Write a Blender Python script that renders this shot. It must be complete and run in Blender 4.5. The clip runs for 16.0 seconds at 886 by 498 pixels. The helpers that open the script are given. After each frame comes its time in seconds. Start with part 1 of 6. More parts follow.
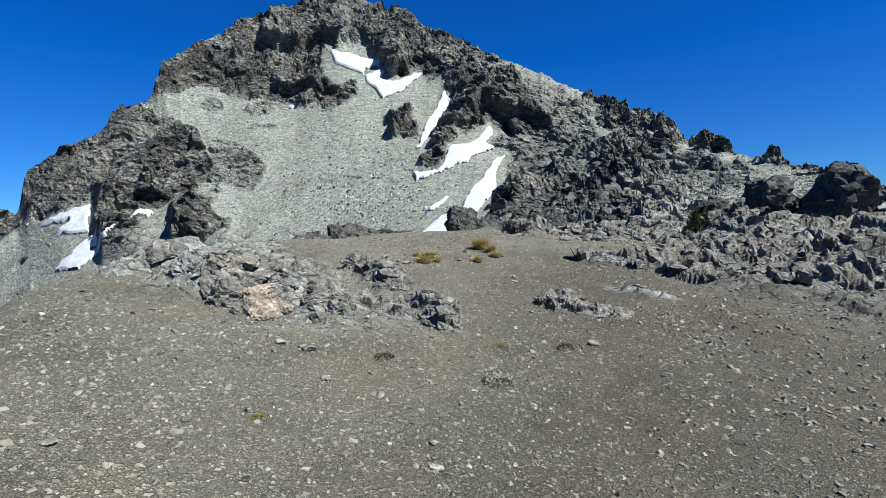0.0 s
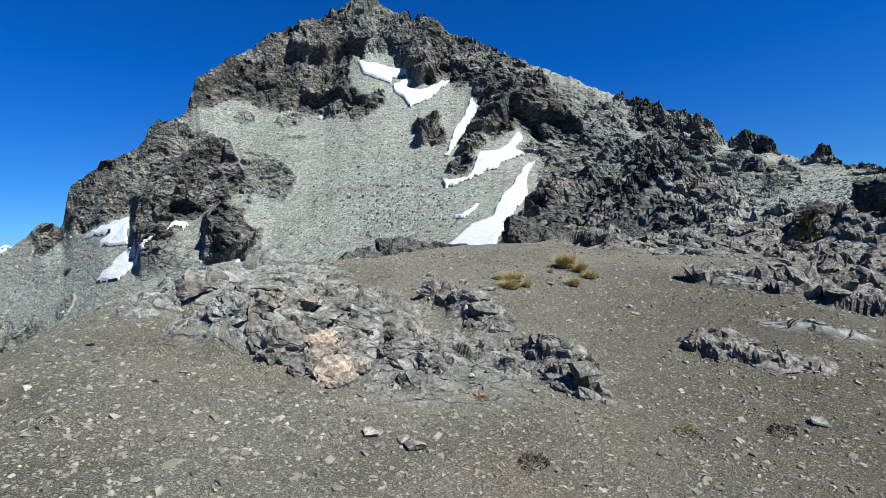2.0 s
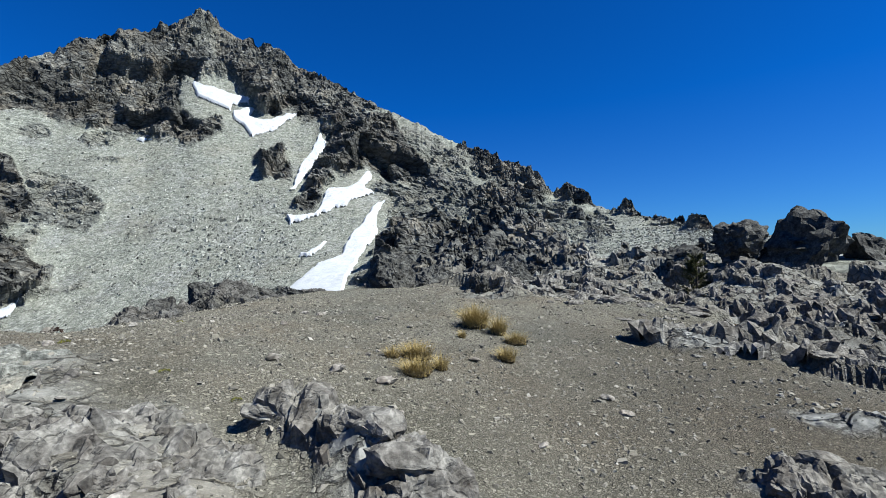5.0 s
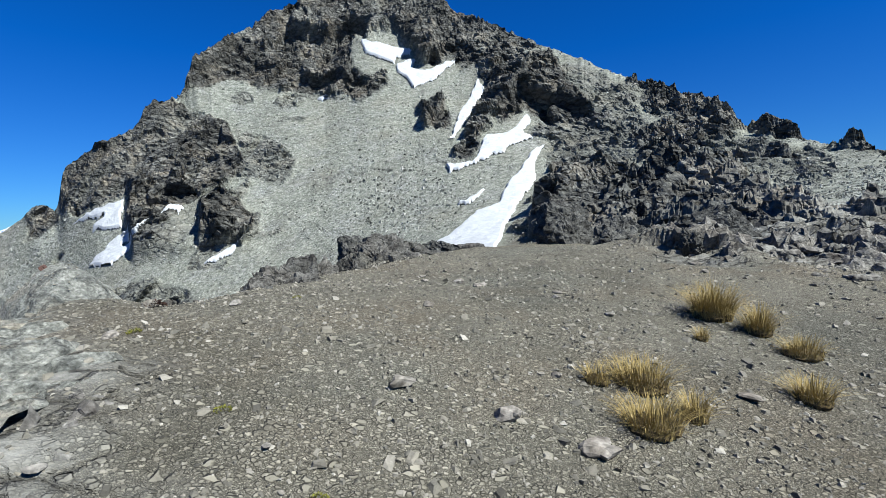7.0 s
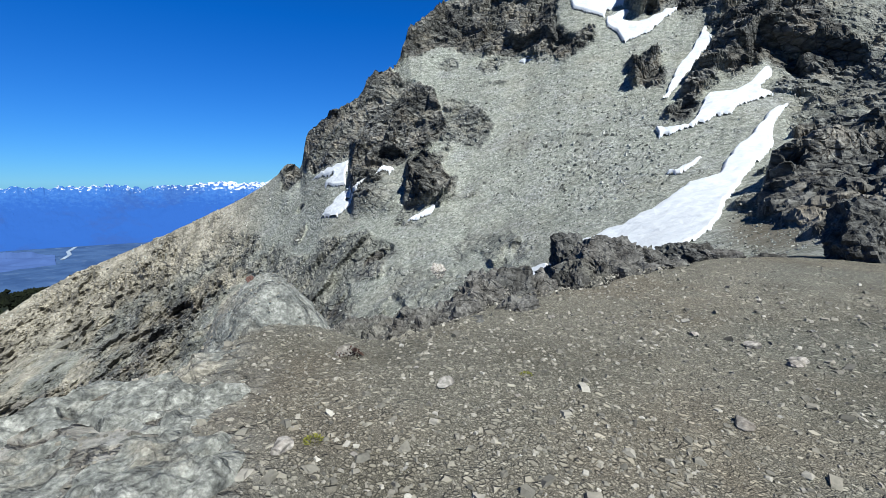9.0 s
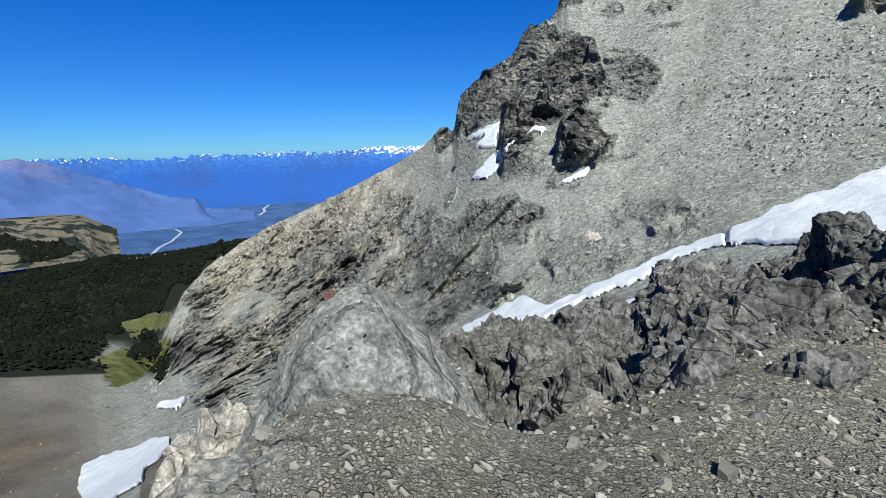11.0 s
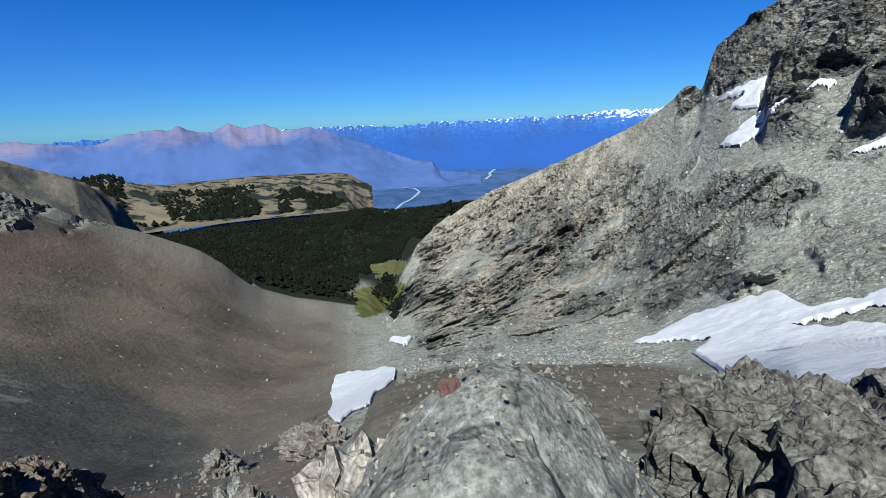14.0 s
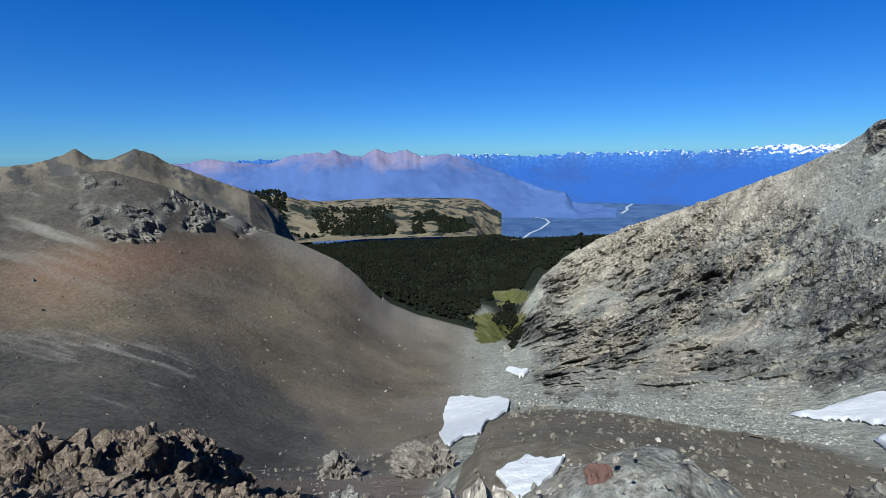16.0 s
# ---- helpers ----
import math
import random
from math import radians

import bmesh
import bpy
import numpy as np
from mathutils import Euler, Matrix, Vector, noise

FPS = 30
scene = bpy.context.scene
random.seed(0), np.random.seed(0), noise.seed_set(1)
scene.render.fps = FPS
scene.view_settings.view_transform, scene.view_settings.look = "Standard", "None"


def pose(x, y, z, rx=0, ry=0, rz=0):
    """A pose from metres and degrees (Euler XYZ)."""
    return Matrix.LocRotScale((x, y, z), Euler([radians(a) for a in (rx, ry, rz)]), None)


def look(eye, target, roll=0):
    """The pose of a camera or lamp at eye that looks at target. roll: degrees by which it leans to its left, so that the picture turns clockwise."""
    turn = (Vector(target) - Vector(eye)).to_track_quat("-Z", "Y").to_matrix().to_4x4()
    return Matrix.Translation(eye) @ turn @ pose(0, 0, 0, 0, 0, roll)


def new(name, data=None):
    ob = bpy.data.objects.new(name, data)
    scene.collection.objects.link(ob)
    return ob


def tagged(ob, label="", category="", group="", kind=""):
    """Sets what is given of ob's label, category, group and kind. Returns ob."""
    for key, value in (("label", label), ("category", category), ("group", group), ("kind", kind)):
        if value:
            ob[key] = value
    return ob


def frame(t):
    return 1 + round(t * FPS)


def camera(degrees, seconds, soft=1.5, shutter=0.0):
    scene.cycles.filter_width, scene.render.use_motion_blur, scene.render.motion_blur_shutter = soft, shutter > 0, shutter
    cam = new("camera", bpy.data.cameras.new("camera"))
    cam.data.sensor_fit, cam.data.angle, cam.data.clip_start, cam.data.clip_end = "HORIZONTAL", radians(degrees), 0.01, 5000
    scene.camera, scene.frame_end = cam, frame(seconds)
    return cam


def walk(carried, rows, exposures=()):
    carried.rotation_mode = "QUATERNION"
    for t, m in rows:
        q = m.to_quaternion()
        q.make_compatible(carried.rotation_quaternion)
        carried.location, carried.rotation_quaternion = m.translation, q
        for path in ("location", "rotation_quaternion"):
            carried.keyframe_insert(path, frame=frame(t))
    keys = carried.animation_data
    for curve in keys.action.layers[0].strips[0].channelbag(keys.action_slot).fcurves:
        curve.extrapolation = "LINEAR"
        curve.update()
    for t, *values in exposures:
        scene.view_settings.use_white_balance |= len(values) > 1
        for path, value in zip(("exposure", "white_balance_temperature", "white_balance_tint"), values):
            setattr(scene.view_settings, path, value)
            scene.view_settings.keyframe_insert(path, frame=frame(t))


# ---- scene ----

# ---- camera ----
cam = camera(85.58, 16.0, 0.7)

# seconds, eye, heading (to the left of +y), pitch, lean: a hand-held walk over a mountain saddle
PATH = [
    (0.0, (0.00, -0.00, 0.00), 0.59, -3.40, -1.80),
    (0.5, (-0.38, 0.77, 0.06), 3.68, -3.10, -2.08),
    (1.0, (-0.87, 1.47, 0.23), 4.47, -2.93, -2.18),
    (1.5, (-1.32, 2.32, 0.27), 4.19, -1.74, -2.37),
    (2.0, (-1.79, 3.05, 0.30), 3.75, -2.39, -2.57),
    (2.5, (-2.20, 3.78, 0.43), -0.46, -3.90, -2.39),
    (3.0, (-2.46, 4.62, 0.50), -2.66, -3.35, -2.93),
    (3.5, (-2.59, 5.52, 0.39), -10.90, -4.04, -2.63),
    (4.0, (-2.56, 6.55, 0.35), -15.70, -0.65, -2.41),
    (4.2, (-2.56, 7.00, 0.41), -14.57, 2.12, -2.32),
    (6.3, (-1.91, 11.10, 0.34), -14.61, -1.49, -1.18),
    (6.5, (-2.01, 11.49, 0.37), -7.83, -2.33, -1.44),
    (7.0, (-2.33, 12.15, 0.53), 4.23, -4.06, -2.03),
    (7.5, (-2.67, 12.76, 0.78), 7.71, -6.83, -0.38),
    (8.0, (-2.88, 13.37, 0.93), 16.80, -8.03, -0.59),
    (8.5, (-3.24, 13.89, 1.10), 22.47, -7.86, -0.14),
    (9.0, (-3.66, 14.38, 1.30), 26.62, -7.87, 0.06),
    (9.5, (-4.09, 14.97, 1.42), 35.41, -8.84, -1.07),
    (9.7, (-4.28, 15.16, 1.46), 38.04, -8.90, -1.44),
    (11.8, (-6.33, 17.90, 1.05), 47.15, -13.18, -1.72),
    (12.0, (-6.44, 17.98, 1.06), 48.67, -13.06, -2.05),
    (12.5, (-6.67, 18.19, 1.08), 56.74, -14.76, -2.93),
    (13.0, (-6.85, 18.34, 1.10), 59.11, -14.68, -3.47),
    (13.5, (-7.08, 18.49, 1.15), 62.38, -15.24, -3.07),
    (14.0, (-7.24, 18.53, 1.19), 70.92, -15.31, -2.40),
    (14.5, (-7.39, 18.54, 1.20), 79.44, -15.09, -1.44),
    (15.0, (-7.46, 18.46, 1.22), 83.65, -14.69, -1.26),
    (15.5, (-7.48, 18.45, 1.25), 85.18, -13.76, -0.58),
    (16.0, (-7.49, 18.46, 1.25), 86.14, -11.60, -0.85),
]


def eye_pose(eye, yaw, pitch, roll):
    yaw, pitch = radians(yaw), radians(pitch)
    ahead = Vector((-math.sin(yaw) * math.cos(pitch), math.cos(yaw) * math.cos(pitch), math.sin(pitch)))
    return look(eye, Vector(eye) + ahead * 10, roll)


walk(cam, [(t, eye_pose(e, a, b, c)) for t, e, a, b, c in PATH], [(0, 1.25), (4, 1.2), (9, 1.2), (12, 1.2), (16, 1.17)])

# ---- world and sun ----
SUN_AZ, SUN_EL = 122.0, 50.0  # clockwise from +y, and height
world = bpy.data.worlds.new("sky")
scene.world = world
world.use_nodes = True
wn = world.node_tree.nodes
sky = wn.new("ShaderNodeTexSky")
sky.sky_type = "NISHITA"
sky.sun_disc = False
sky.sun_elevation, sky.sun_rotation = radians(SUN_EL), radians(SUN_AZ)
sky.altitude, sky.air_density, sky.dust_density, sky.ozone_density = 2500, 1.0, 0.0, 3.0
deep = wn.new("ShaderNodeMix")  # the deep blue of thin mountain air
deep.data_type, deep.blend_type = "RGBA", "MULTIPLY"
deep.inputs[0].default_value = 1.0
# and its paler foot, where one looks through more of it
where, parts_ = wn.new("ShaderNodeTexCoord"), wn.new("ShaderNodeSeparateXYZ")
rise, tint = wn.new("ShaderNodeMapRange"), wn.new("ShaderNodeMix")
world.node_tree.links.new(where.outputs["Generated"], parts_.inputs[0])
world.node_tree.links.new(parts_.outputs["Z"], rise.inputs["Value"])
rise.inputs["From Min"].default_value, rise.inputs["From Max"].default_value = -0.02, 0.30
tint.data_type = "RGBA"
tint.inputs[6].default_value, tint.inputs[7].default_value = (0.19, 0.45, 0.78, 1), (0.014, 0.43, 1.04, 1)
world.node_tree.links.new(rise.outputs[0], tint.inputs[0])
world.node_tree.links.new(tint.outputs[2], deep.inputs[7])
world.node_tree.links.new(sky.outputs[0], deep.inputs[6])
world.node_tree.links.new(deep.outputs[2], wn["Background"].inputs[0])
wn["Background"].inputs[1].default_value = 0.055

sun_dir = Vector((math.sin(radians(SUN_AZ)) * math.cos(radians(SUN_EL)), math.cos(radians(SUN_AZ)) * math.cos(radians(SUN_EL)), math.sin(radians(SUN_EL))))
sun = bpy.data.lights.new("sun", "SUN")
sun.energy, sun.angle, sun.color = 5.0, radians(0.53), (0.97, 0.97, 0.925)
sun_ob = new("sun", sun)
sun_ob.matrix_world = look(sun_dir * 60, (0, 0, 0))


# ---- noise ----
def _hash(ix, iy, iz, seed):
    h = (ix.astype(np.uint32) * np.uint32(374761393)) ^ (iy.astype(np.uint32) * np.uint32(668265263)) ^ (iz.astype(np.uint32) * np.uint32(2147483647 - 58)) ^ np.uint32((seed * 974711 + 12345) & 0xFFFFFFFF)
    h = (h ^ (h >> np.uint32(13))) * np.uint32(1274126177)
    h = (h ^ (h >> np.uint32(16))) * np.uint32(2246822519)
    return (h ^ (h >> np.uint32(15))).astype(np.float64) / 4294967295.0


def vnoise(x, y, z, seed=0):
    """Smooth value noise in 0..1."""
    ix, iy, iz = np.floor(x).astype(np.int64), np.floor(y).astype(np.int64), np.floor(z).astype(np.int64)
    fx, fy, fz = x - ix, y - iy, z - iz
    fx, fy, fz = (f * f * (3 - 2 * f) for f in (fx, fy, fz))
    out = 0
    for a in (0, 1):
        for b in (0, 1):
            for c in (0, 1):
                w = (fx if a else 1 - fx) * (fy if b else 1 - fy) * (fz if c else 1 - fz)
                out = out + w * _hash(ix + a, iy + b, iz + c, seed)
    return out


def fbm(x, y, z, octaves=4, seed=0, gain=0.5):
    """Sum of octaves, about -1..1."""
    out, amp, total = 0, 1.0, 0.0
    for k in range(octaves):
        out = out + amp * (2 * vnoise(x * 2**k + 17.3 * k, y * 2**k + 5.1 * k, z * 2**k, seed + k) - 1)
        total, amp = total + amp, amp * gain
    return out / total


def facets(x, y, z, seed=0, tilt=1.0, sharp=22.0):
    """Broken planes: each point takes the tilted plane of its nearest cell. About -1..1, with tight creases between cells."""
    ix, iy, iz = np.floor(x - 0.5).astype(np.int64), np.floor(y - 0.5).astype(np.int64), np.floor(z - 0.5).astype(np.int64)
    total, out = np.full(x.shape, 1e-12), np.zeros(x.shape)
    for a in (0, 1):
        for b in (0, 1):
            for c in (0, 1):
                jx, jy, jz = ix + a, iy + b, iz + c
                h = _hash(jx, jy, jz, seed)
                dx, dy, dz = x - jx - 0.15 - 0.7 * h, y - jy - 0.15 - 0.7 * (h * 61.7 % 1), z - jz - 0.15 - 0.7 * (h * 3721.3 % 1)
                w = np.exp(-sharp * (dx * dx + dy * dy + dz * dz))
                g = _hash(jx, jy, jz, seed + 31)
                gx, gy, gz = g - 0.5, g * 53.9 % 1 - 0.5, g * 2917.1 % 1 - 0.5
                out += w * (tilt * 2.2 * (gx * dx + gy * dy + gz * dz) + (h * 977.3 % 1 - 0.5))
                total += w
    return out / total


def smooth(a, b, x):
    t = np.clip((x - a) / (b - a), 0, 1)
    return t * t * (3 - 2 * t)


# ---- shape of the land ----
# Seen from the saddle: bearings in degrees to the left of +y, distances in metres, heights as angles from the eye.
OX, OY, OZ = -5.0, 16.0, 1.0

# edge of the saddle: bearing, distance, height in metres
RIM = [(-180, 13, -2.6), (-170, 22, -3.2), (-150, 27, -3.8), (-120, 26, -3.6), (-90, 22, -2.6), (-62, 20, -1.3), (-45, 22, -1.1), (-30, 22, -0.8), (-15, 17, -1.0),
       (-5, 13, -1.1), (5, 9.5, -1.3), (15, 6.5, -1.1), (25, 4.8, -1.0), (35, 4.2, -1.0), (45, 4.0, -0.9), (60, 3.9, -1.0), (90, 4.6, -1.4), (120, 6.5, -1.8), (150, 8.0, -2.1), (166, 9, -2.3), (180, 13, -2.6)]
# shoulder just outside it
SHOULDER = [(-180, 30, -12), (-150, 42, -9), (-120, 40, -7), (-90, 32, -4), (-60, 28, -2.8), (-45, 30, -2.5), (-30, 31, -4), (-15, 28, -7.5), (-5, 24, -9.5), (5, 22, -12), (15, 18, -16), (25, 16, -21),
            (35, 14, -28), (45, 13, -35), (60, 14, -40), (75, 15, -41), (95, 18, -37), (108, 20, -31), (120, 20, -28), (135, 24, -28), (150, 28, -25), (180, 30, -12)]
# gully and valley bottom
FOOT = [(-180, 80, -14), (-120, 60, -6), (-90, 45, -2), (-75, 42, -1), (-60, 40, -0.8), (-45, 52, 0), (-30, 60, -1), (-20, 65, -3), (-10, 70, -7), (0, 76, -9.5), (10, 85, -13), (20, 95, -17.5),
        (30, 100, -21.5), (40, 105, -25.5), (48, 110, -27), (56, 110, -28), (64, 115, -28), (72, 125, -28.5), (78, 130, -29.5), (85, 128, -31.5), (95, 105, -34), (105, 95, -34),
        (115, 85, -31), (125, 75, -28), (140, 70, -25), (180, 80, -14)]
# crest
CREST = [(-180, 200, 2), (-120, 100, -1), (-75, 60, 0.2), (-66, 55, -0.3), (-60, 60, 0.3), (-51, 80, 1.3), (-45, 150, 3.2), (-39.9, 200, 4.2), (-38.7, 210, 4.9), (-36.3, 230, 5.1), (-33.9, 250, 5.8), (-32.7, 260, 7.2),
         (-28.6, 285, 7.8), (-27.9, 290, 9.3), (-26.4, 300, 10.6), (-22.7, 315, 12.4), (-18.8, 330, 13.4), (-14.7, 342, 15.6), (-10.4, 354, 17.5), (-7.3, 362, 19.2), (-3.7, 370, 20.8), (-1.5, 380, 21.4), (1.8, 395, 22.2), (2.5, 398, 23.0), (8.4, 420, 24.8)]
CREST += [(11.6, 430, 26.1), (15.2, 430, 24.6), (21.7, 430, 22.6), (24.8, 420, 20.5), (27.2, 415, 18.7), (30.2, 400, 16.4), (31.6, 396, 13.4), (33, 392, 12.3), (34.9, 386, 11.8), (36.1, 380, 9.7), (38.1, 386, 8.7), (40.9, 400, 6.9), (42.4, 420, 5.2),
          (42.9, 430, 1.4), (43.4, 434, 2.0), (44.6, 440, 2.4), (45.2, 450, 1.5), (46.6, 465, 0.2), (49.5, 490, -1.6), (53.3, 530, -3.4)]
CREST += [(57, 560, -5.2), (61.7, 600, -7.2), (64.6, 620, -8.3), (68.4, 650, -10.3), (71.3, 600, -12.4), (74, 560, -14.9),
          (76.1, 480, -18.5), (77.5, 400, -22.5), (81, 400, -21.6), (89, 400, -19.5), (92.4, 395, -18.0), (94.7, 391, -16.0), (96.0, 388, -14.3), (98.3, 382, -12.3), (103.2, 370, -9.6), (107.3, 358, -7.7), (110, 350, -5.9), (113.7, 344, -4.1), (115.5, 340, -2.8), (118, 334, -1.9), (120.2, 330, -1.1),
          (124, 330, -1.6), (128, 330, -2.8), (140, 300, 0), (180, 200, 2)]


TABLES = {}


def along(line, az, col):
    """A line's value at each bearing, with its kinks rounded: distances broadly, heights hardly."""
    key = (id(line), col)
    if key not in TABLES:
        keys = np.array(line, float)
        a = np.arange(-220, 220.01, 0.1)
        v = np.interp((a + 180) % 360 - 180, keys[:, 0], keys[:, min(col, 2)])
        w = {1: 3.0, 2: 0.25 if line is CREST else 2.0, 3: 4.0, 4: 1.5}[col]
        k = np.exp(-0.5 * (np.arange(-4 * w, 4 * w + 0.05, 0.1) / w) ** 2)
        TABLES[key] = (a, np.convolve(v, k / k.sum(), "same"))
    return np.interp(az, *TABLES[key])


def tan_d(a):
    return np.tan(np.radians(a))


def bearing(x, y):
    return np.degrees(np.arctan2(-(x - OX), y - OY)), np.hypot(x - OX, y - OY)


def plateau(x, y):
    """The saddle itself: a broad back that dips to the right and behind."""
    u, v = (x + 5.0) / 10, (y - 16.0) / 10
    back = -1.434 - 0.758 * u + 1.016 * v + 0.157 * u * u + 1.263 * u * v + 0.143 * v * v - 0.725 * u * u * v - 0.114 * u * v * v - 0.406 * v**3
    return np.clip(back + 0.7 * np.exp(-((x + 5) ** 2 + (y - 16.5) ** 2) / 18), -4.5, 0.5)



def rings(az):
    """Distances and heights of the rings outwards along each bearing."""
    r0, z0 = along(RIM, az, 1), along(RIM, az, 2)
    r1, e1 = along(SHOULDER, az, 1), along(SHOULDER, az, 2)
    r2, e2 = along(FOOT, az, 1), along(FOOT, az, 2)
    r3, e3 = along(CREST, az, 1), along(CREST, az, 2)
    e3 = e3 + 0.2 * smooth(-36, -26, az) * (1 - smooth(30, 36, az))
    e3 = e3 + 0.45 * fbm(az * 1.1, 0 * az, 0 * az, 5, 57, 0.75) * smooth(-50, -40, az) * (1 - smooth(42, 48, az))
    broad, half = along(CREST, az, 3), along(CREST, az, 4)
    R = [r0, r1, r2, r2 + 0.5 * (r3 - r2), r2 + 0.82 * (r3 - r2), r3, r3 * 1.25, np.maximum(r3 * 1.8, 720), np.full_like(az, 1200.0), np.full_like(az, 1900.0), np.full_like(az, 4900.0)]
    zf, zc = OZ + r2 * tan_d(e2), OZ + r3 * tan_d(e3)
    em, eu = e2 + 0.5 * (broad - e2), e2 + 0.8 * (half - e2)
    eu = np.minimum(eu, e3 - 0.5)
    em = np.minimum(em, eu - 0.5)
    floor = np.full_like(az, -215.0)
    zb = np.where(zc > -120, zc - 0.16 * r3, zc - 0.1 * (zc + 215))
    Z = [z0, OZ + r1 * tan_d(e1), zf, OZ + R[3] * tan_d(em), OZ + R[4] * tan_d(eu), zc, zb, floor, floor - 5, floor - 215, floor - 225]
    return np.array(R), np.array(Z)


def land(az, r):
    """Height of the bare land for arrays of bearings and distances, outside the rim."""
    R, Z = rings(az)
    out = Z[0].copy()
    for k in range(len(R) - 1):
        t = np.clip((r - R[k]) / (R[k + 1] - R[k]), 0, 1)
        inside = (r >= R[k])
        if 1 < k < 5:  # even in the angle of sight, so that slopes steepen upwards
            ea, eb = np.arctan2(Z[k] - OZ, R[k]), np.arctan2(Z[k + 1] - OZ, R[k + 1])
            z = OZ + (R[k] + t * (R[k + 1] - R[k])) * np.tan(ea + t * (eb - ea))
        else:
            z = Z[k] + t * (Z[k + 1] - Z[k])
        if k == 1:  # a bench below the saddle that ends in a lip and drops behind it
            rl = R[1] + 17.0
            zl = OZ + rl * tan_d(np.minimum(-28.7, np.degrees(np.arctan2(Z[2] - OZ, R[2])) - 0.5))
            bench = np.where(r < rl, Z[1] + (r - R[1]) / 17.0 * (zl - Z[1]), np.where(r < rl + 7, zl - (r - rl) * 1.0, zl - 7.0 + (r - rl - 7) / np.maximum(R[2] - rl - 7, 1) * (Z[2] - zl + 7.0)))
            w = smooth(32, 42, az) * (1 - smooth(76, 84, az))
            z = z * (1 - w) + bench * w
        out = np.where(inside, z, out)
    # the wooded rise that closes the valley
    rise_ = np.interp(az, [55, 60, 68, 74, 76.7, 80, 83.5, 87.7], [0, 1, 0.9, 0.35, 0.2, 0.8, 0.35, 0])
    return out + 26 * rise_ * np.exp(-(((r - 1090) / 130) ** 2))


def near_land(x, y):
    az, r = bearing(x, y)
    w = smooth(0.8, 1.15, r / along(RIM, az, 1))
    return plateau(x, y) * (1 - w) + land(az, np.maximum(r, along(RIM, az, 1))) * w


# ---- where rock stands, where scree lies ----
# outlines of the crags in bearing and height angle, and how bare they are
FACE = [
    (1.0, [(32.0, 13.0), (30.6, 16.8), (27.2, 19.3), (24.8, 21.0), (21.7, 23.4), (17.4, 25.5), (12.2, 27.5), (12.1, 22.0), (11.2, 19.5), (13.8, 19.8), (14.2, 17.5), (12.7, 16.0), (9.4, 16.6), (8.7, 15.1), (12.1, 13.4), (16.0, 13.6), (19.2, 13.7), (21.6, 14.3), (24.5, 15.3), (27.4, 15.4), (29.7, 14.4)]),
    (1.0, [(12.2, 27.5), (4.4, 25.6), (1.8, 23.5), (-3.4, 21.8), (-7.9, 20.0), (-10.5, 18.5), (-6.6, 17.7), (-4.0, 17.0), (-1.3, 17.2), (2.0, 16.8), (6.0, 17.8), (8.5, 20.4)]),
    (1.0, [(-1.3, 16.6), (-4.6, 17.3), (-9.8, 16.8), (-11.7, 14.0), (-12.9, 12.1), (-11.1, 10.1), (-8.5, 10.3), (-6.5, 11.4), (-3.2, 10.6), (0.8, 5.9), (2.5, 6.7), (0.1, 10.2), (-1.3, 14.2)]),
    (0.9, [(6.8, 13.2), (2.8, 13.7), (2.8, 10.0), (5.5, 10.4)]),
    (0.8, [(-7.9, 10.0), (-11.7, 12.2), (-16.6, 10.5), (-17.9, 7.3), (-14.9, 6.3), (-10.5, 7.3), (-7.2, 8.8)]),
]
FACE += [
    (1.0, [(-17.5, 14.0), (-20.5, 14.2), (-22.7, 13.5), (-27.9, 11.0), (-29.0, 7.4), (-28.3, 5.8), (-25.7, 6.3), (-24.8, 4.9), (-23.1, 6.3), (-21.2, 10.0), (-18.9, 12.3)]),
    (1.0, [(-17.8, 9.5), (-21.8, 9.0), (-23.8, 4.4), (-22.8, 3.9), (-18.6, 5.4), (-17.3, 7.4)]),
    (1.0, [(-10.6, 2.7), (-8.6, 5.5), (-11.8, 6.9), (-16.2, 5.0), (-23.3, 3.9), (-28.6, 3.4), (-30.6, 1.6), (-41.0, -1.0), (-60, 1), (-60, -6), (-42.8, -6), (-32.4, -7), (-10.6, -4.5), (-7.0, -3.2), (-8.7, 1.5)]),
    (1.0, [(-28.5, 8.6), (-29.9, 9.0), (-32.7, 8.4), (-34.5, 6.2), (-31.1, 6.0)]),
    (0.8, [(-36, 5.0), (-37, 6.5), (-48, 4.5), (-48, 2.5), (-39, 4.0)]),
    (1.0, [(43.1, 3.9), (42.6, 6), (40.9, 7.8), (38.1, 9.8), (36.1, 10.8), (35.0, 13.1), (33.0, 13.2), (31.5, 11.5), (27.8, 10.0), (26.9, 5.8), (29.3, 3.3), (32.1, 1.5), (36.0, -1.9), (38.2, -2.3), (37.8, 2.8), (40.9, 0.9), (42.4, 1.5)]),
]
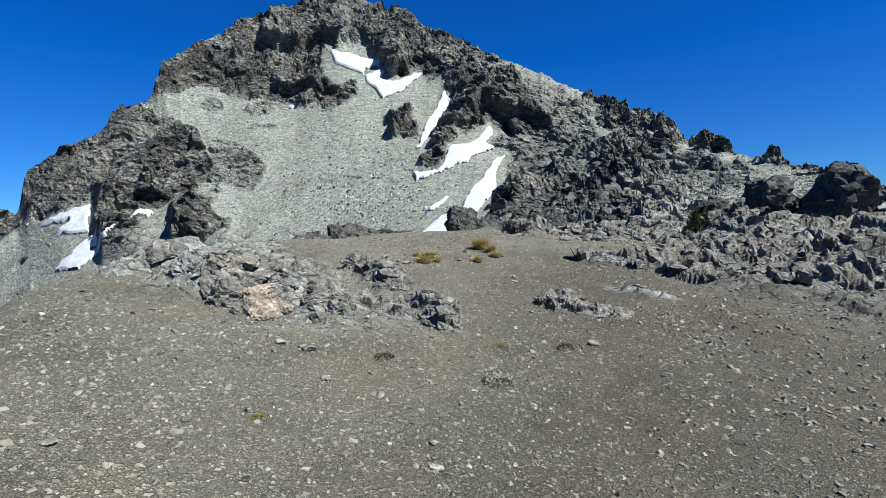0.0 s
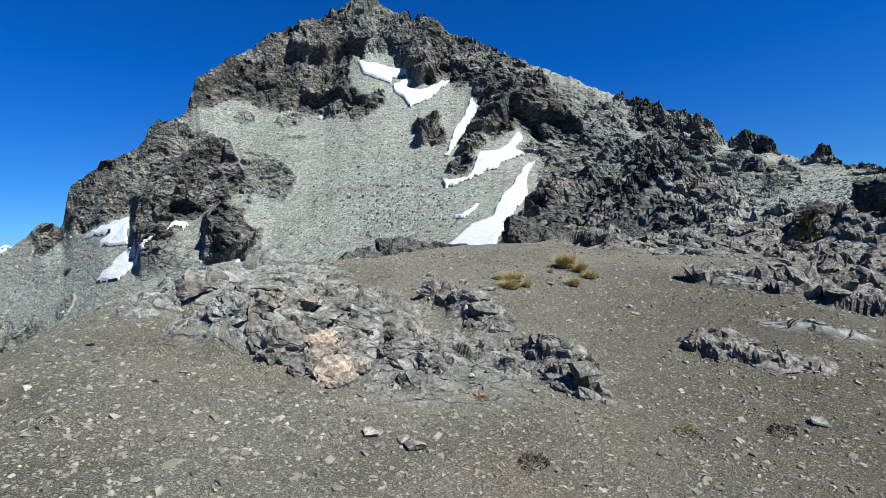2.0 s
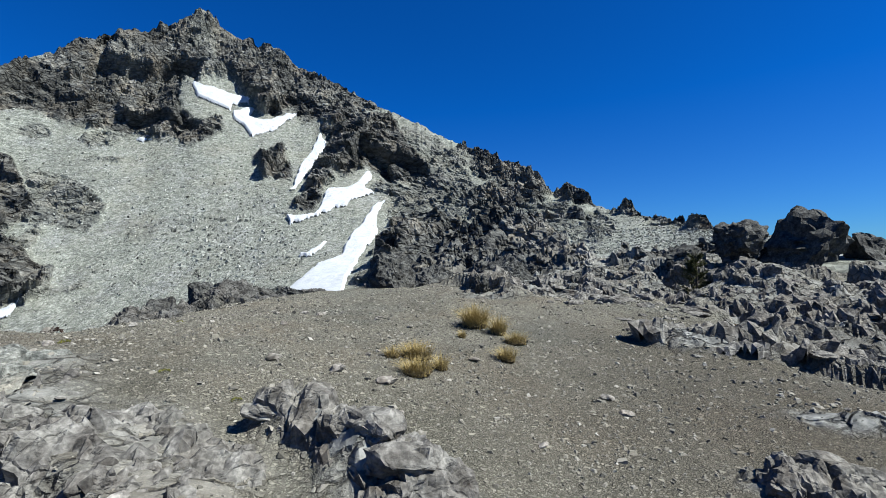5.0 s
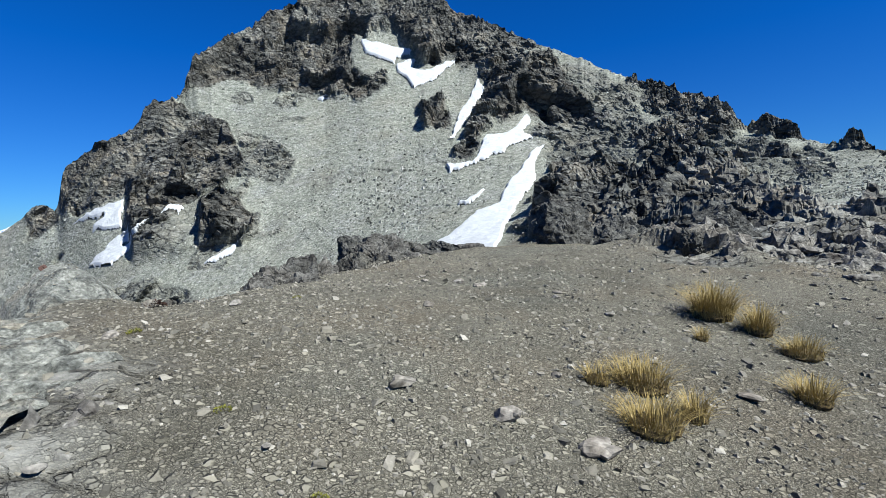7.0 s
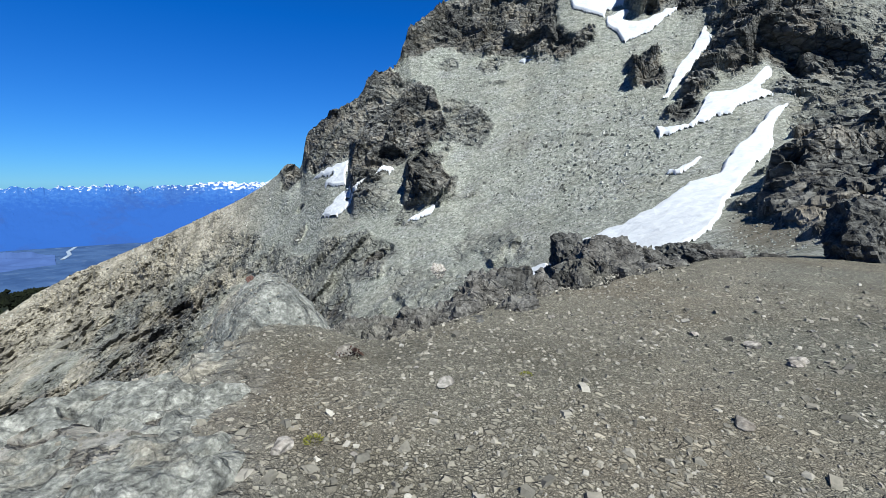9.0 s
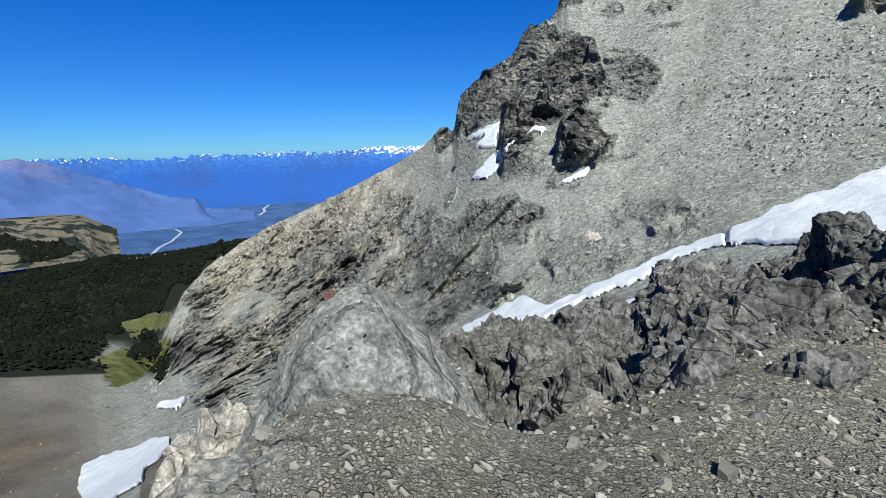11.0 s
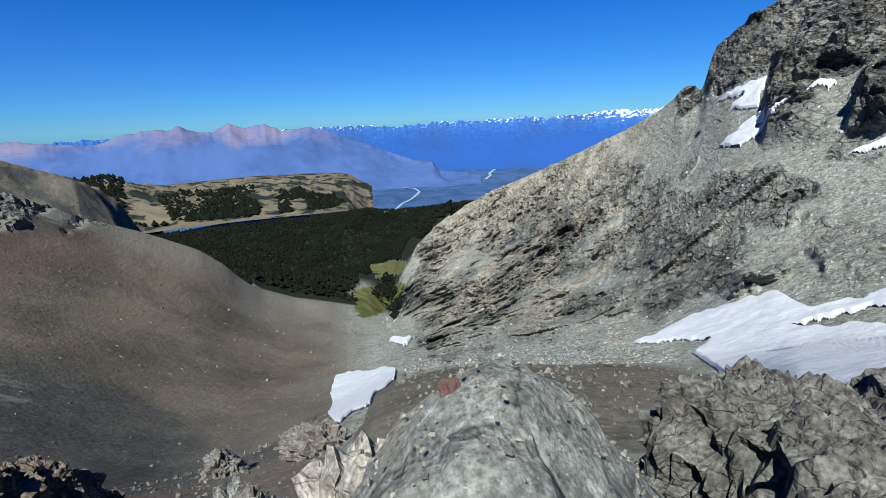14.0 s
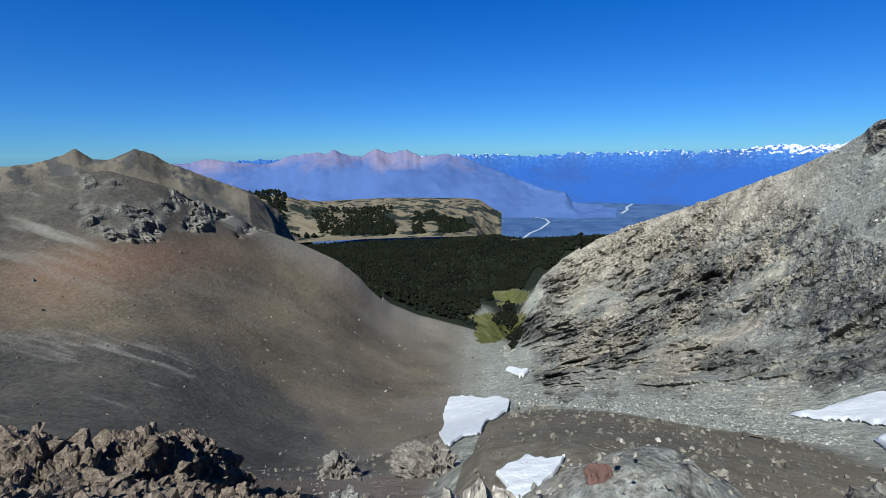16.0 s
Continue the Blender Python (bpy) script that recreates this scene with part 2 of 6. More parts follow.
FACE += [
    (1.0, [(45.6, 1.1), (44.7, 3.4), (43.4, 3), (42.9, 0.5), (44.8, -1.3), (45.8, -0.7)]),
    (1.0, [(30.5, 1.5), (29.3, 3.3), (26.5, 2.6), (25.5, -1.2), (28.0, -3.3), (30.8, -2.8), (31.2, -0.3)]),
    (0.5, [(26.6, 10.0), (23.1, 8.9), (20.2, 7.0), (22.2, 4.5), (25.8, 3.9), (28.0, 5.7)]),
    (0.7, [(13.2, 28), (9.5, 28), (8.6, 20.5), (11, 20), (13, 20.3)]),
    (0.45, [(-6, 9), (-9, 16.5), (-18, 13.5), (-20, 9), (-30, 6), (-36, 4.5), (-36, 1), (-20, 2), (-9, 6)]),
    (0.7, [(40.5, -6.5), (35, -5.8), (32, -8), (34, -11), (39, -11), (42, -9)]),
]
# lesser ones: bearing, height angle, half width, half height, amount
CRAGS = [(46, -16, 9, 5, 0.8), (56, -14, 8, 6, 0.9), (66, -18, 9, 7, 1), (72, -20, 5, 5, 1), (60, -23, 8, 3, 0.7), (70, -25, 5, 2.5, 0.8), (42, -11, 5, 3, 0.6), (52, -10, 7, 6, 0.8), (61, -14, 9, 7, 0.9), (54, -19, 10, 5, 0.9), (118.5, -6.2, 3.6, 2.0, 1), (114, -4.4, 2.2, 1.4, 1), (111, -6.2, 2.2, 1.4, 1), (121, -3.4, 2.5, 1.0, 0.7), (107.5, -8.4, 2.0, 1.0, 0.8), (28, -13, 6, 3, 0.4), (21, -8, 3, 2, 0.4)]


def crag_mask(az, el):
    m = np.zeros_like(az)
    wa_, we_ = fbm(az / 2.5, el / 2.5, 0 * az, 4, 51), fbm(az / 2.5, el / 2.5, 9 + 0 * az, 4, 52)
    bz, bl = az + 1.5 * wa_, el + 1.2 * we_
    for k, poly in FACE:
        hit = sum(inside(poly, bz + da, bl + de) * 0.2 for da, de in ((0, 0), (0.35, 0), (-0.35, 0), (0, 0.3), (0, -0.3)))
        m = np.maximum(m, k * hit)
    az, el = az + 3.2 * wa_, el + 2.4 * we_
    for a, e, wa, we, k in CRAGS:
        d = ((az - a) / wa) ** 2 + ((el - e) / we) ** 2
        m = np.maximum(m, k * (1 - smooth(0.5, 1.25, d)))
    return m


def inside(poly, px, py):
    """Which points lie in a polygon."""
    out = np.zeros(px.shape, bool)
    n = len(poly)
    for i in range(n):
        (x0, y0), (x1, y1) = poly[i], poly[(i + 1) % n]
        cross = ((y0 > py) != (y1 > py)) & (px < (x1 - x0) * (py - y0) / (y1 - y0 + 1e-12) + x0)
        out ^= cross
    return out


def grid_mesh(name, X, Y, Z, closed=False):
    """A mesh over a grid of points."""
    n, m = X.shape
    verts = np.stack([X, Y, Z], -1).reshape(-1, 3)
    i, j = np.meshgrid(np.arange(n - 1), np.arange(m - 1), indexing="ij")
    a = (i * m + j).ravel()
    quads = np.stack([a, a + m, a + m + 1, a + 1], -1)
    return quad_mesh(name, verts, quads)


def quad_mesh(name, verts, faces, smooth_faces=False):
    me = bpy.data.meshes.new(name)
    faces = np.asarray(faces, np.int32)
    k = faces.shape[1]
    me.vertices.add(len(verts))
    me.vertices.foreach_set("co", np.asarray(verts, np.float32).ravel())
    me.loops.add(faces.size)
    me.loops.foreach_set("vertex_index", faces.ravel())
    me.polygons.add(len(faces))
    me.polygons.foreach_set("loop_start", np.arange(0, faces.size, k, dtype=np.int32))
    me.polygons.foreach_set("loop_total", np.full(len(faces), k, np.int32))
    me.polygons.foreach_set("use_smooth", np.full(len(faces), smooth_faces))
    me.update(calc_edges=True)
    me.validate()
    return me


def put_attr(me, name, values):
    at = me.attributes.new(name, "FLOAT", "POINT")
    at.data.foreach_set("value", np.asarray(values, np.float32).ravel())


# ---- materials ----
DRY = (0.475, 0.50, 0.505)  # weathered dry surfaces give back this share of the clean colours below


class Nodes:
    """A short way to write node trees."""

    def __init__(self, name):
        self.mat = bpy.data.materials.new(name)
        self.mat.use_nodes = True
        self.t = self.mat.node_tree
        self.bsdf = self.t.nodes["Principled BSDF"]
        self.pos = self.add("ShaderNodeNewGeometry").outputs["Position"]

    def add(self, kind):
        return self.t.nodes.new(kind)

    def link(self, a, b):
        self.t.links.new(a, b)

    def feed(self, socket, value):
        if isinstance(value, bpy.types.NodeSocket):
            self.link(value, socket)
        elif isinstance(value, tuple):
            socket.default_value = (*value, 1.0)[: len(socket.default_value)]
        else:
            socket.default_value = value

    def scaled(self, sx, sy=None, sz=None, rot=(0, 0, 0), source=None):
        m = self.add("ShaderNodeMapping")
        self.link(source or self.pos, m.inputs[0])
        m.inputs["Scale"].default_value = (sx, sy or sx, sz or sx)
        m.inputs["Rotation"].default_value = [radians(a) for a in rot]
        return m.outputs[0]

    def noise(self, scale, detail=6, rough=0.55, vec=None, distort=0.0):
        n = self.add("ShaderNodeTexNoise")
        self.link(vec or self.pos, n.inputs["Vector"])
        n.inputs["Scale"].default_value, n.inputs["Detail"].default_value = scale, detail
        n.inputs["Roughness"].default_value, n.inputs["Distortion"].default_value = rough, distort
        return n.outputs[0]

    def ridged(self, scale, detail=6, rough=0.6, vec=None):
        """Sharp crests and pits, as in broken rock."""
        out = self.noise(scale, detail, rough, vec)
        out.node.noise_type = "RIDGED_MULTIFRACTAL"
        return out

    def cells(self, scale, vec=None, feature="F1", out="Color"):
        n = self.add("ShaderNodeTexVoronoi")
        n.feature = feature
        self.link(vec or self.pos, n.inputs["Vector"])
        n.inputs["Scale"].default_value = scale
        return n.outputs[out]

    def ramp(self, value, *stops):
        n = self.add("ShaderNodeValToRGB")
        self.link(value, n.inputs[0])
        e = n.color_ramp.elements
        while len(e) < len(stops):
            e.new(0.5)
        for k, (p, c) in zip(e, stops):
            k.position, k.color = p, (*c, 1) if isinstance(c, tuple) else (c, c, c, 1)
        return n.outputs[0]

    def mix(self, f, a, b, kind="MIX"):
        n = self.add("ShaderNodeMix")
        n.data_type, n.blend_type = "RGBA", kind
        self.feed(n.inputs[0], f)
        self.feed(n.inputs[6], a)
        self.feed(n.inputs[7], b)
        return n.outputs[2]

    def math(self, op, a, b=0.0):
        n = self.add("ShaderNodeMath")
        n.operation = op
        self.feed(n.inputs[0], a)
        self.feed(n.inputs[1], b)
        return n.outputs[0]

    def attr(self, name):
        n = self.add("ShaderNodeAttribute")
        n.attribute_name = name
        return n.outputs["Fac"]

    def bump(self, height, strength, distance, normal=None):
        n = self.add("ShaderNodeBump")
        self.link(height, n.inputs["Height"])
        n.inputs["Strength"].default_value, n.inputs["Distance"].default_value = strength, distance
        if normal:
            self.link(normal, n.inputs["Normal"])
        return n.outputs[0]

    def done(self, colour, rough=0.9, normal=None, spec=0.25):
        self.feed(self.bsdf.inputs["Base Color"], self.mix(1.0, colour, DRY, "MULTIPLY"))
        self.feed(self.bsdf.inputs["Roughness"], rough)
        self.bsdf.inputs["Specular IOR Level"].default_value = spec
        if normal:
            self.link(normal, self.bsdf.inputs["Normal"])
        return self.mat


def cracks(n, scale, sx=1.0, sy=1.0, sz=1.7, rot=(0, -28, 0)):
    """Distance to the nearest crack of broken rock: 0 in the crack."""
    v = n.scaled(sx, sy, sz, rot)
    wob = n.add("ShaderNodeTexNoise")
    n.link(v, wob.inputs["Vector"])
    wob.inputs["Scale"].default_value, wob.inputs["Detail"].default_value = scale * 1.3, 5
    w = n.add("ShaderNodeVectorMath")
    w.operation = "MULTIPLY_ADD"
    n.link(wob.outputs["Color"], w.inputs[0])
    w.inputs[1].default_value = (0.9 / scale,) * 3
    n.link(v, w.inputs[2])
    return n.cells(scale, w.outputs[0], "DISTANCE_TO_EDGE", "Distance")


def rock_colours(n, tone=1.0):
    """Grey volcanic rock with lichen, rust and pale breaks."""
    def c(r, g, b):
        return (r * tone, g * tone, b * tone)
    wide = n.noise(0.11, 5, 0.6)
    fine = n.noise(2.3, 10, 0.7)
    base = n.ramp(fine, (0.34, c(0.08, 0.08, 0.078)), (0.5, c(0.28, 0.275, 0.26)), (0.66, c(0.52, 0.51, 0.47)))
    warm = n.ramp(wide, (0.44, 0.0), (0.62, 0.6))
    base = n.mix(warm, base, n.mix(0.5, base, c(0.26, 0.215, 0.16)))
    green = n.ramp(n.noise(0.35, 4), (0.5, 0.0), (0.68, 0.35))
    return n.mix(green, base, c(0.215, 0.23, 0.185))


def mountain_material():
    n = Nodes("mountain_ground")
    rock, brown, forest, meadow, tan = (n.attr(a) for a in ("rock", "brown", "forest", "meadow", "tan"))
    rust, streak_and_fill = n.attr("rust"), n.attr("streak_and_fill")
    # fine scree, grey green, in patches of coarser and paler stones
    wide = n.noise(0.035, 5, 0.6)
    mid = n.noise(0.5, 9, 0.72)
    stones = n.cells(0.75, n.scaled(1, 1, 1.6))
    small = n.cells(2.2)
    scree = n.ramp(mid, (0.36, (0.195, 0.203, 0.170)), (0.5, (0.35, 0.358, 0.305)), (0.64, (0.54, 0.545, 0.47)))
    coarse = n.ramp(n.noise(0.06, 5, 0.6), (0.47, 0.04), (0.64, 0.40))
    scree = n.mix(coarse, scree, n.ramp(stones, (0.1, 0.06), (0.5, 0.31), (0.9, 0.64)))
    scree = n.mix(0.75, scree, n.ramp(small, (0.1, 0.5), (0.5, 0.97), (0.9, 1.6)), "MULTIPLY")
    scree = n.mix(n.ramp(wide, (0.48, 0.0), (0.68, 0.3)), scree, (0.30, 0.265, 0.205))
    scree = n.mix(0.45, scree, n.ramp(n.attr("fan"), (0.2, 0.78), (0.5, 1.0), (0.8, 1.2)), "MULTIPLY")
    # rock faces: beds of dark and paler rock, cracked
    fine = n.noise(0.42, 7, 0.66, n.scaled(0.6, 0.6, 1.7, (0, -28, 0)))
    faces = n.ramp(fine, (0.38, (0.095, 0.095, 0.090)), (0.5, (0.19, 0.187, 0.175)), (0.64, (0.38, 0.372, 0.34)))
    layers = n.noise(0.5, 6, 0.62, n.scaled(0.25, 0.25, 1.0, (0, -28, 0)))
    faces = n.mix(n.ramp(layers, (0.50, 0.0), (0.60, 0.5)), faces, (0.14, 0.138, 0.130))
    crack = cracks(n, 0.16)
    faces = n.mix(n.ramp(crack, (0.0, 0.75), (0.07, 0.0)), faces, (0.06, 0.058, 0.055))
    faces = n.mix(n.ramp(n.noise(0.05, 5, 0.6), (0.48, 0.0), (0.64, 0.45)), faces, (0.29, 0.235, 0.17))
    patch = n.noise(0.028, 7, 0.68, n.scaled(1.0, 1.0, 1.6, (0, -30, 0)))
    faces = n.mix(0.75, faces, n.ramp(patch, (0.40, 0.55), (0.5, 0.95), (0.6, 1.5)), "MULTIPLY")
    base = n.mix(rock, scree, faces)
    # pale tan earth of the spur; also the lightening painted on the bench
    base = n.mix(tan, base, n.ramp(mid, (0.38, (0.22, 0.195, 0.15)), (0.5, (0.42, 0.375, 0.295)), (0.62, (0.60, 0.545, 0.45))))
    base = n.mix(n.math("ADD", n.math("MULTIPLY", n.math("MAXIMUM", rock, tan), 0.55), 0.25), base, n.ramp(n.noise(0.05, 9, 0.7), (0.40, 0.5), (0.5, 0.95), (0.6, 1.34)), "MULTIPLY")
    # brown ash slope over the valley
    ash = n.ramp(n.noise(0.05, 8, 0.66), (0.35, (0.048, 0.045, 0.040)), (0.5, (0.078, 0.071, 0.060)), (0.68, (0.12, 0.106, 0.084)))
    warm = n.ramp(n.noise(0.03, 6, 0.6), (0.38, (0.105, 0.083, 0.056)), (0.5, (0.150, 0.118, 0.078)), (0.64, (0.215, 0.168, 0.108)))
    ash = n.mix(n.attr("earth"), ash, warm)
    ash = n.mix(rust, ash, (0.20, 0.12, 0.078))
    ash = n.mix(streak_and_fill, ash, (0.29, 0.27, 0.235))
    ash = n.mix(0.16, ash, n.ramp(mid, (0.4, 0.02), (0.62, 0.28)))
    base = n.mix(brown, base, ash)
    base = n.mix(n.math("MULTIPLY", brown, n.math("MULTIPLY", rock, 0.75)), base, faces)
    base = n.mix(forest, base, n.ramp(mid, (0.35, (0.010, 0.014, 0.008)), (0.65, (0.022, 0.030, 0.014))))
    base = n.mix(meadow, base, n.ramp(n.noise(0.09, 8, 0.75), (0.35, (0.06, 0.07, 0.02)), (0.5, (0.15, 0.155, 0.045)), (0.65, (0.25, 0.235, 0.12))))
    nb = n.bump(n.math("MULTIPLY", n.noise(0.22, 8, 0.64, n.scaled(0.7, 0.7, 1.5, (0, -28, 0))), n.attr("rough")), 0.8, 3.0)
    nb = n.bump(n.noise(1.3, 7, 0.75), 0.6, 0.35, nb)
    nb = n.bump(n.math("MULTIPLY", n.ramp(crack, (0.0, 0.0), (0.12, 1.0)), rock), 0.8, 1.4, nb)
    nb = n.bump(n.math("SUBTRACT", 1.0, n.cells(0.75, n.scaled(1, 1, 1.6), out="Distance")), 0.22, 0.5, nb)
    return n.done(base, 0.95, nb, 0.1)


def saddle_material():
    """Fine grey-brown gravel with orange and greenish earth showing through, and grey slabs."""
    n = Nodes("saddle_gravel")
    rock = n.attr("rock")
    soil = n.ramp(n.noise(0.5, 8, 0.66), (0.35, (0.285, 0.268, 0.222)), (0.52, (0.40, 0.375, 0.315)), (0.7, (0.475, 0.44, 0.37)))
    soil = n.mix(n.ramp(n.noise(0.22, 5, 0.6), (0.48, 0.0), (0.64, 0.4)), soil, (0.42, 0.335, 0.25))
    soil = n.mix(n.ramp(n.noise(0.31, 5, 0.6, n.scaled(1, 1, 1, (0, 0, 40))), (0.50, 0.0), (0.62, 0.5)), soil, (0.36, 0.365, 0.325))
    soil = n.mix(n.ramp(n.attr("dark"), (0.0, 0.0), (1.0, 0.6)), soil, (0.17, 0.148, 0.122))
    # stones of three sizes, each with its own tone, shade painted in the gaps round it
    seams = []
    for size_, few, seam in ((13.0, 0.80, 0.09), (27.0, 0.52, 0.12), (60.0, 0.0, 0.16)):
        v = n.scaled(1.0, 1.25, 1.0, (0, 0, 35))
        wob = n.add("ShaderNodeTexNoise")
        n.link(v, wob.inputs["Vector"])
        wob.inputs["Scale"].default_value = size_ * 0.9
        w = n.add("ShaderNodeVectorMath")
        w.operation = "MULTIPLY_ADD"
        n.link(wob.outputs["Color"], w.inputs[0])
        w.inputs[1].default_value = (0.5 / size_,) * 3
        n.link(v, w.inputs[2])
        tone_, edge_ = n.cells(size_, w.outputs[0]), n.cells(size_, w.outputs[0], "DISTANCE_TO_EDGE", "Distance")
        here = n.ramp(tone_, (few - 0.01, 0.0), (few + 0.02, 1.0)) if few else 1.0
        shade = n.mix(1.0, n.ramp(tone_, (max(few, 0.1), 0.58), (0.62 + 0.3 * few, 1.0), (0.98, 1.75)), n.ramp(edge_, (0.0, 0.38), (seam, 1.0)), "MULTIPLY")
        seams.append((here, shade, n.ramp(edge_, (0.0, 0.0), (seam * 1.6, 1.0))))
    grain = seams[2][1]
    height = n.math("MULTIPLY", seams[2][2], 0.25)
    for k in (1, 0):
        grain = n.mix(seams[k][0], grain, seams[k][1])
        height = n.mix(seams[k][0], height, n.math("MULTIPLY", seams[k][2], (1.0, 0.5)[k]))
    soil = n.mix(0.95, soil, grain, "MULTIPLY")
    soil = n.mix(1.0, soil, (0.87, 0.85, 0.805), "MULTIPLY")
    fine = n.noise(2.6, 10, 0.72)
    slab = n.ramp(fine, (0.38, (0.13, 0.129, 0.124)), (0.5, (0.31, 0.304, 0.284)), (0.62, (0.52, 0.508, 0.472)))
    layers = n.noise(1.0, 8, 0.68, n.scaled(1.3, 4.0, 1.6, (0, 0, 26)))
    slab = n.mix(n.ramp(layers, (0.50, 0.0), (0.60, 0.5)), slab, (0.13, 0.129, 0.127))
    crack = cracks(n, 1.7, 0.8, 1.5, 1.2, (0, 0, 26))
    slab = n.mix(n.ramp(crack, (0.0, 0.8), (0.06, 0.0)), slab, (0.05, 0.048, 0.045))
    slab = n.mix(n.ramp(n.noise(0.5, 5, 0.6), (0.5, 0.0), (0.64, 0.4)), slab, (0.31, 0.25, 0.185))
    base = n.mix(rock, soil, slab)
    nb = n.bump(n.math("MULTIPLY", height, n.math("SUBTRACT", 1.0, rock)), 1.0, 0.035)
    nb = n.bump(n.math("MULTIPLY", n.ramp(crack, (0.0, 0.0), (0.10, 1.0)), rock), 0.9, 0.12, nb)
    nb = n.bump(n.noise(14.0, 6, 0.7), 0.35, 0.03, nb)
    nb = n.bump(n.math("MULTIPLY", n.ridged(3.0, 8, 0.68), rock), 0.8, 0.12, nb)
    return n.done(base, 0.95, nb, 0.1)


def boulder_material(name, tone, warm=0.0, glow=1.0, deep=1.0):
    n = Nodes(name)
    base = rock_colours(n, tone)
    if warm:
        base = n.mix(warm, base, n.ramp(n.noise(3, 6), (0.3, (0.27 * glow, 0.19 * glow, 0.135 * glow)), (0.7, (0.42 * glow, 0.32 * glow, 0.24 * glow))))
    rnd = n.add("ShaderNodeObjectInfo").outputs["Random"]
    base = n.mix(0.5, base, n.ramp(rnd, (0.0, 0.8), (1.0, 1.1)), "MULTIPLY")
    blotch = n.noise(4.5, 5, 0.6)
    base = n.mix(0.9, base, n.ramp(blotch, (0.38, 0.62), (0.5, 0.92), (0.62, 1.18)), "MULTIPLY")
    speck = n.noise(15, 5, 0.62)
    base = n.mix(0.9, base, n.ramp(speck, (0.38, 0.55), (0.5, 0.92), (0.62, 1.3)), "MULTIPLY")
    crack = cracks(n, 2.6, 1.0, 1.3, 1.6, (20, 25, 0))
    base = n.mix(n.ramp(crack, (0.0, 0.3), (0.025, 0.0)), base, (0.06, 0.058, 0.054))
    nb = n.bump(n.ridged(5, 5, 0.6), 0.7, 0.07 * deep)
    nb = n.bump(n.cells(6.0, n.scaled(1, 1.4, 1.8, (25, 15, 30))), 0.45, 0.06 * deep, nb)
    nb = n.bump(n.ramp(crack, (0.0, 0.0), (0.08, 1.0)), 0.6, 0.05 * deep, nb)
    nb = n.bump(n.noise(17, 5, 0.62), 0.8, 0.04 * deep, nb)
    return n.done(base, 0.9, nb, 0.15)


def knob_material():
    """Grey-green weathered rock with dipping streaks and small loose chips."""
    n = Nodes("knob_rock")
    fine = n.noise(5.0, 10, 0.74)
    base = n.ramp(fine, (0.36, (0.14, 0.141, 0.126)), (0.5, (0.33, 0.328, 0.29)), (0.64, (0.54, 0.53, 0.47)))
    bands = n.noise(1.1, 8, 0.7, n.scaled(1.0, 1.0, 0.35, (0, 42, 20)))
    base = n.mix(n.ramp(bands, (0.42, 0.0), (0.64, 0.55)), base, (0.22, 0.228, 0.218))
    base = n.mix(n.ramp(n.noise(0.9, 7, 0.7), (0.52, 0.0), (0.62, 0.65)), base, (0.47, 0.415, 0.325))
    chip = n.cells(32.0)
    base = n.mix(0.4, base, n.ramp(chip, (0.1, 0.6), (0.5, 0.95), (0.9, 1.4)), "MULTIPLY")
    speck = n.noise(19, 5, 0.62)
    base = n.mix(0.9, base, n.ramp(speck, (0.38, 0.62), (0.5, 0.98), (0.62, 1.38)), "MULTIPLY")
    crack = cracks(n, 0.8, 1.0, 1.4, 0.7, (0, 42, 20))
    base = n.mix(n.ramp(crack, (0.0, 0.6), (0.02, 0.0)), base, (0.09, 0.088, 0.08))
    nb = n.bump(n.noise(24.0, 8, 0.72), 0.9, 0.03)
    nb = n.bump(n.math("SUBTRACT", 1.0, n.cells(32.0, out="Distance")), 0.6, 0.02, nb)
    nb = n.bump(n.noise(19, 5, 0.62), 0.8, 0.03, nb)
    nb = n.bump(n.ridged(4.0, 5, 0.6), 0.5, 0.04, nb)
    nb = n.bump(bands, 0.5, 0.07, nb)
    nb = n.bump(n.ramp(crack, (0.0, 0.0), (0.06, 1.0)), 0.7, 0.06, nb)
    return n.done(base, 0.92, nb, 0.15)


def stones_material(name="loose_stones", tone=1.0):
    n = Nodes(name)
    isl = n.add("ShaderNodeNewGeometry").outputs["Random Per Island"]
    base = n.ramp(isl, (0.0, (0.15, 0.146, 0.13)), (0.35, (0.31, 0.30, 0.265)), (0.6, (0.40, 0.378, 0.325)), (0.9, (0.52, 0.50, 0.45)), (1.0, (0.72, 0.70, 0.64)))
    base = n.mix(0.5, base, n.ramp(n.noise(30, 5, 0.7), (0.3, 0.6), (0.65, 1.15)), "MULTIPLY")
    base = n.mix(1.0, base, (tone, tone * 0.95, tone * 0.89), "MULTIPLY")
    return n.done(base, 0.9, n.bump(n.noise(40, 6, 0.7), 0.4, 0.02), 0.2)


def talus_material():
    n = Nodes("talus_blocks")
    isl = n.add("ShaderNodeNewGeometry").outputs["Random Per Island"]
    base = n.ramp(isl, (0.0, (0.09, 0.091, 0.080)), (0.35, (0.27, 0.274, 0.24)), (0.75, (0.46, 0.46, 0.41)), (1.0, (0.70, 0.69, 0.62)))
    base = n.mix(0.35, base, n.ramp(n.noise(4, 5, 0.7), (0.3, 0.5), (0.65, 1.0)), "MULTIPLY")
    return n.done(base, 0.92, n.bump(n.noise(5, 6, 0.7), 0.4, 0.1), 0.15)


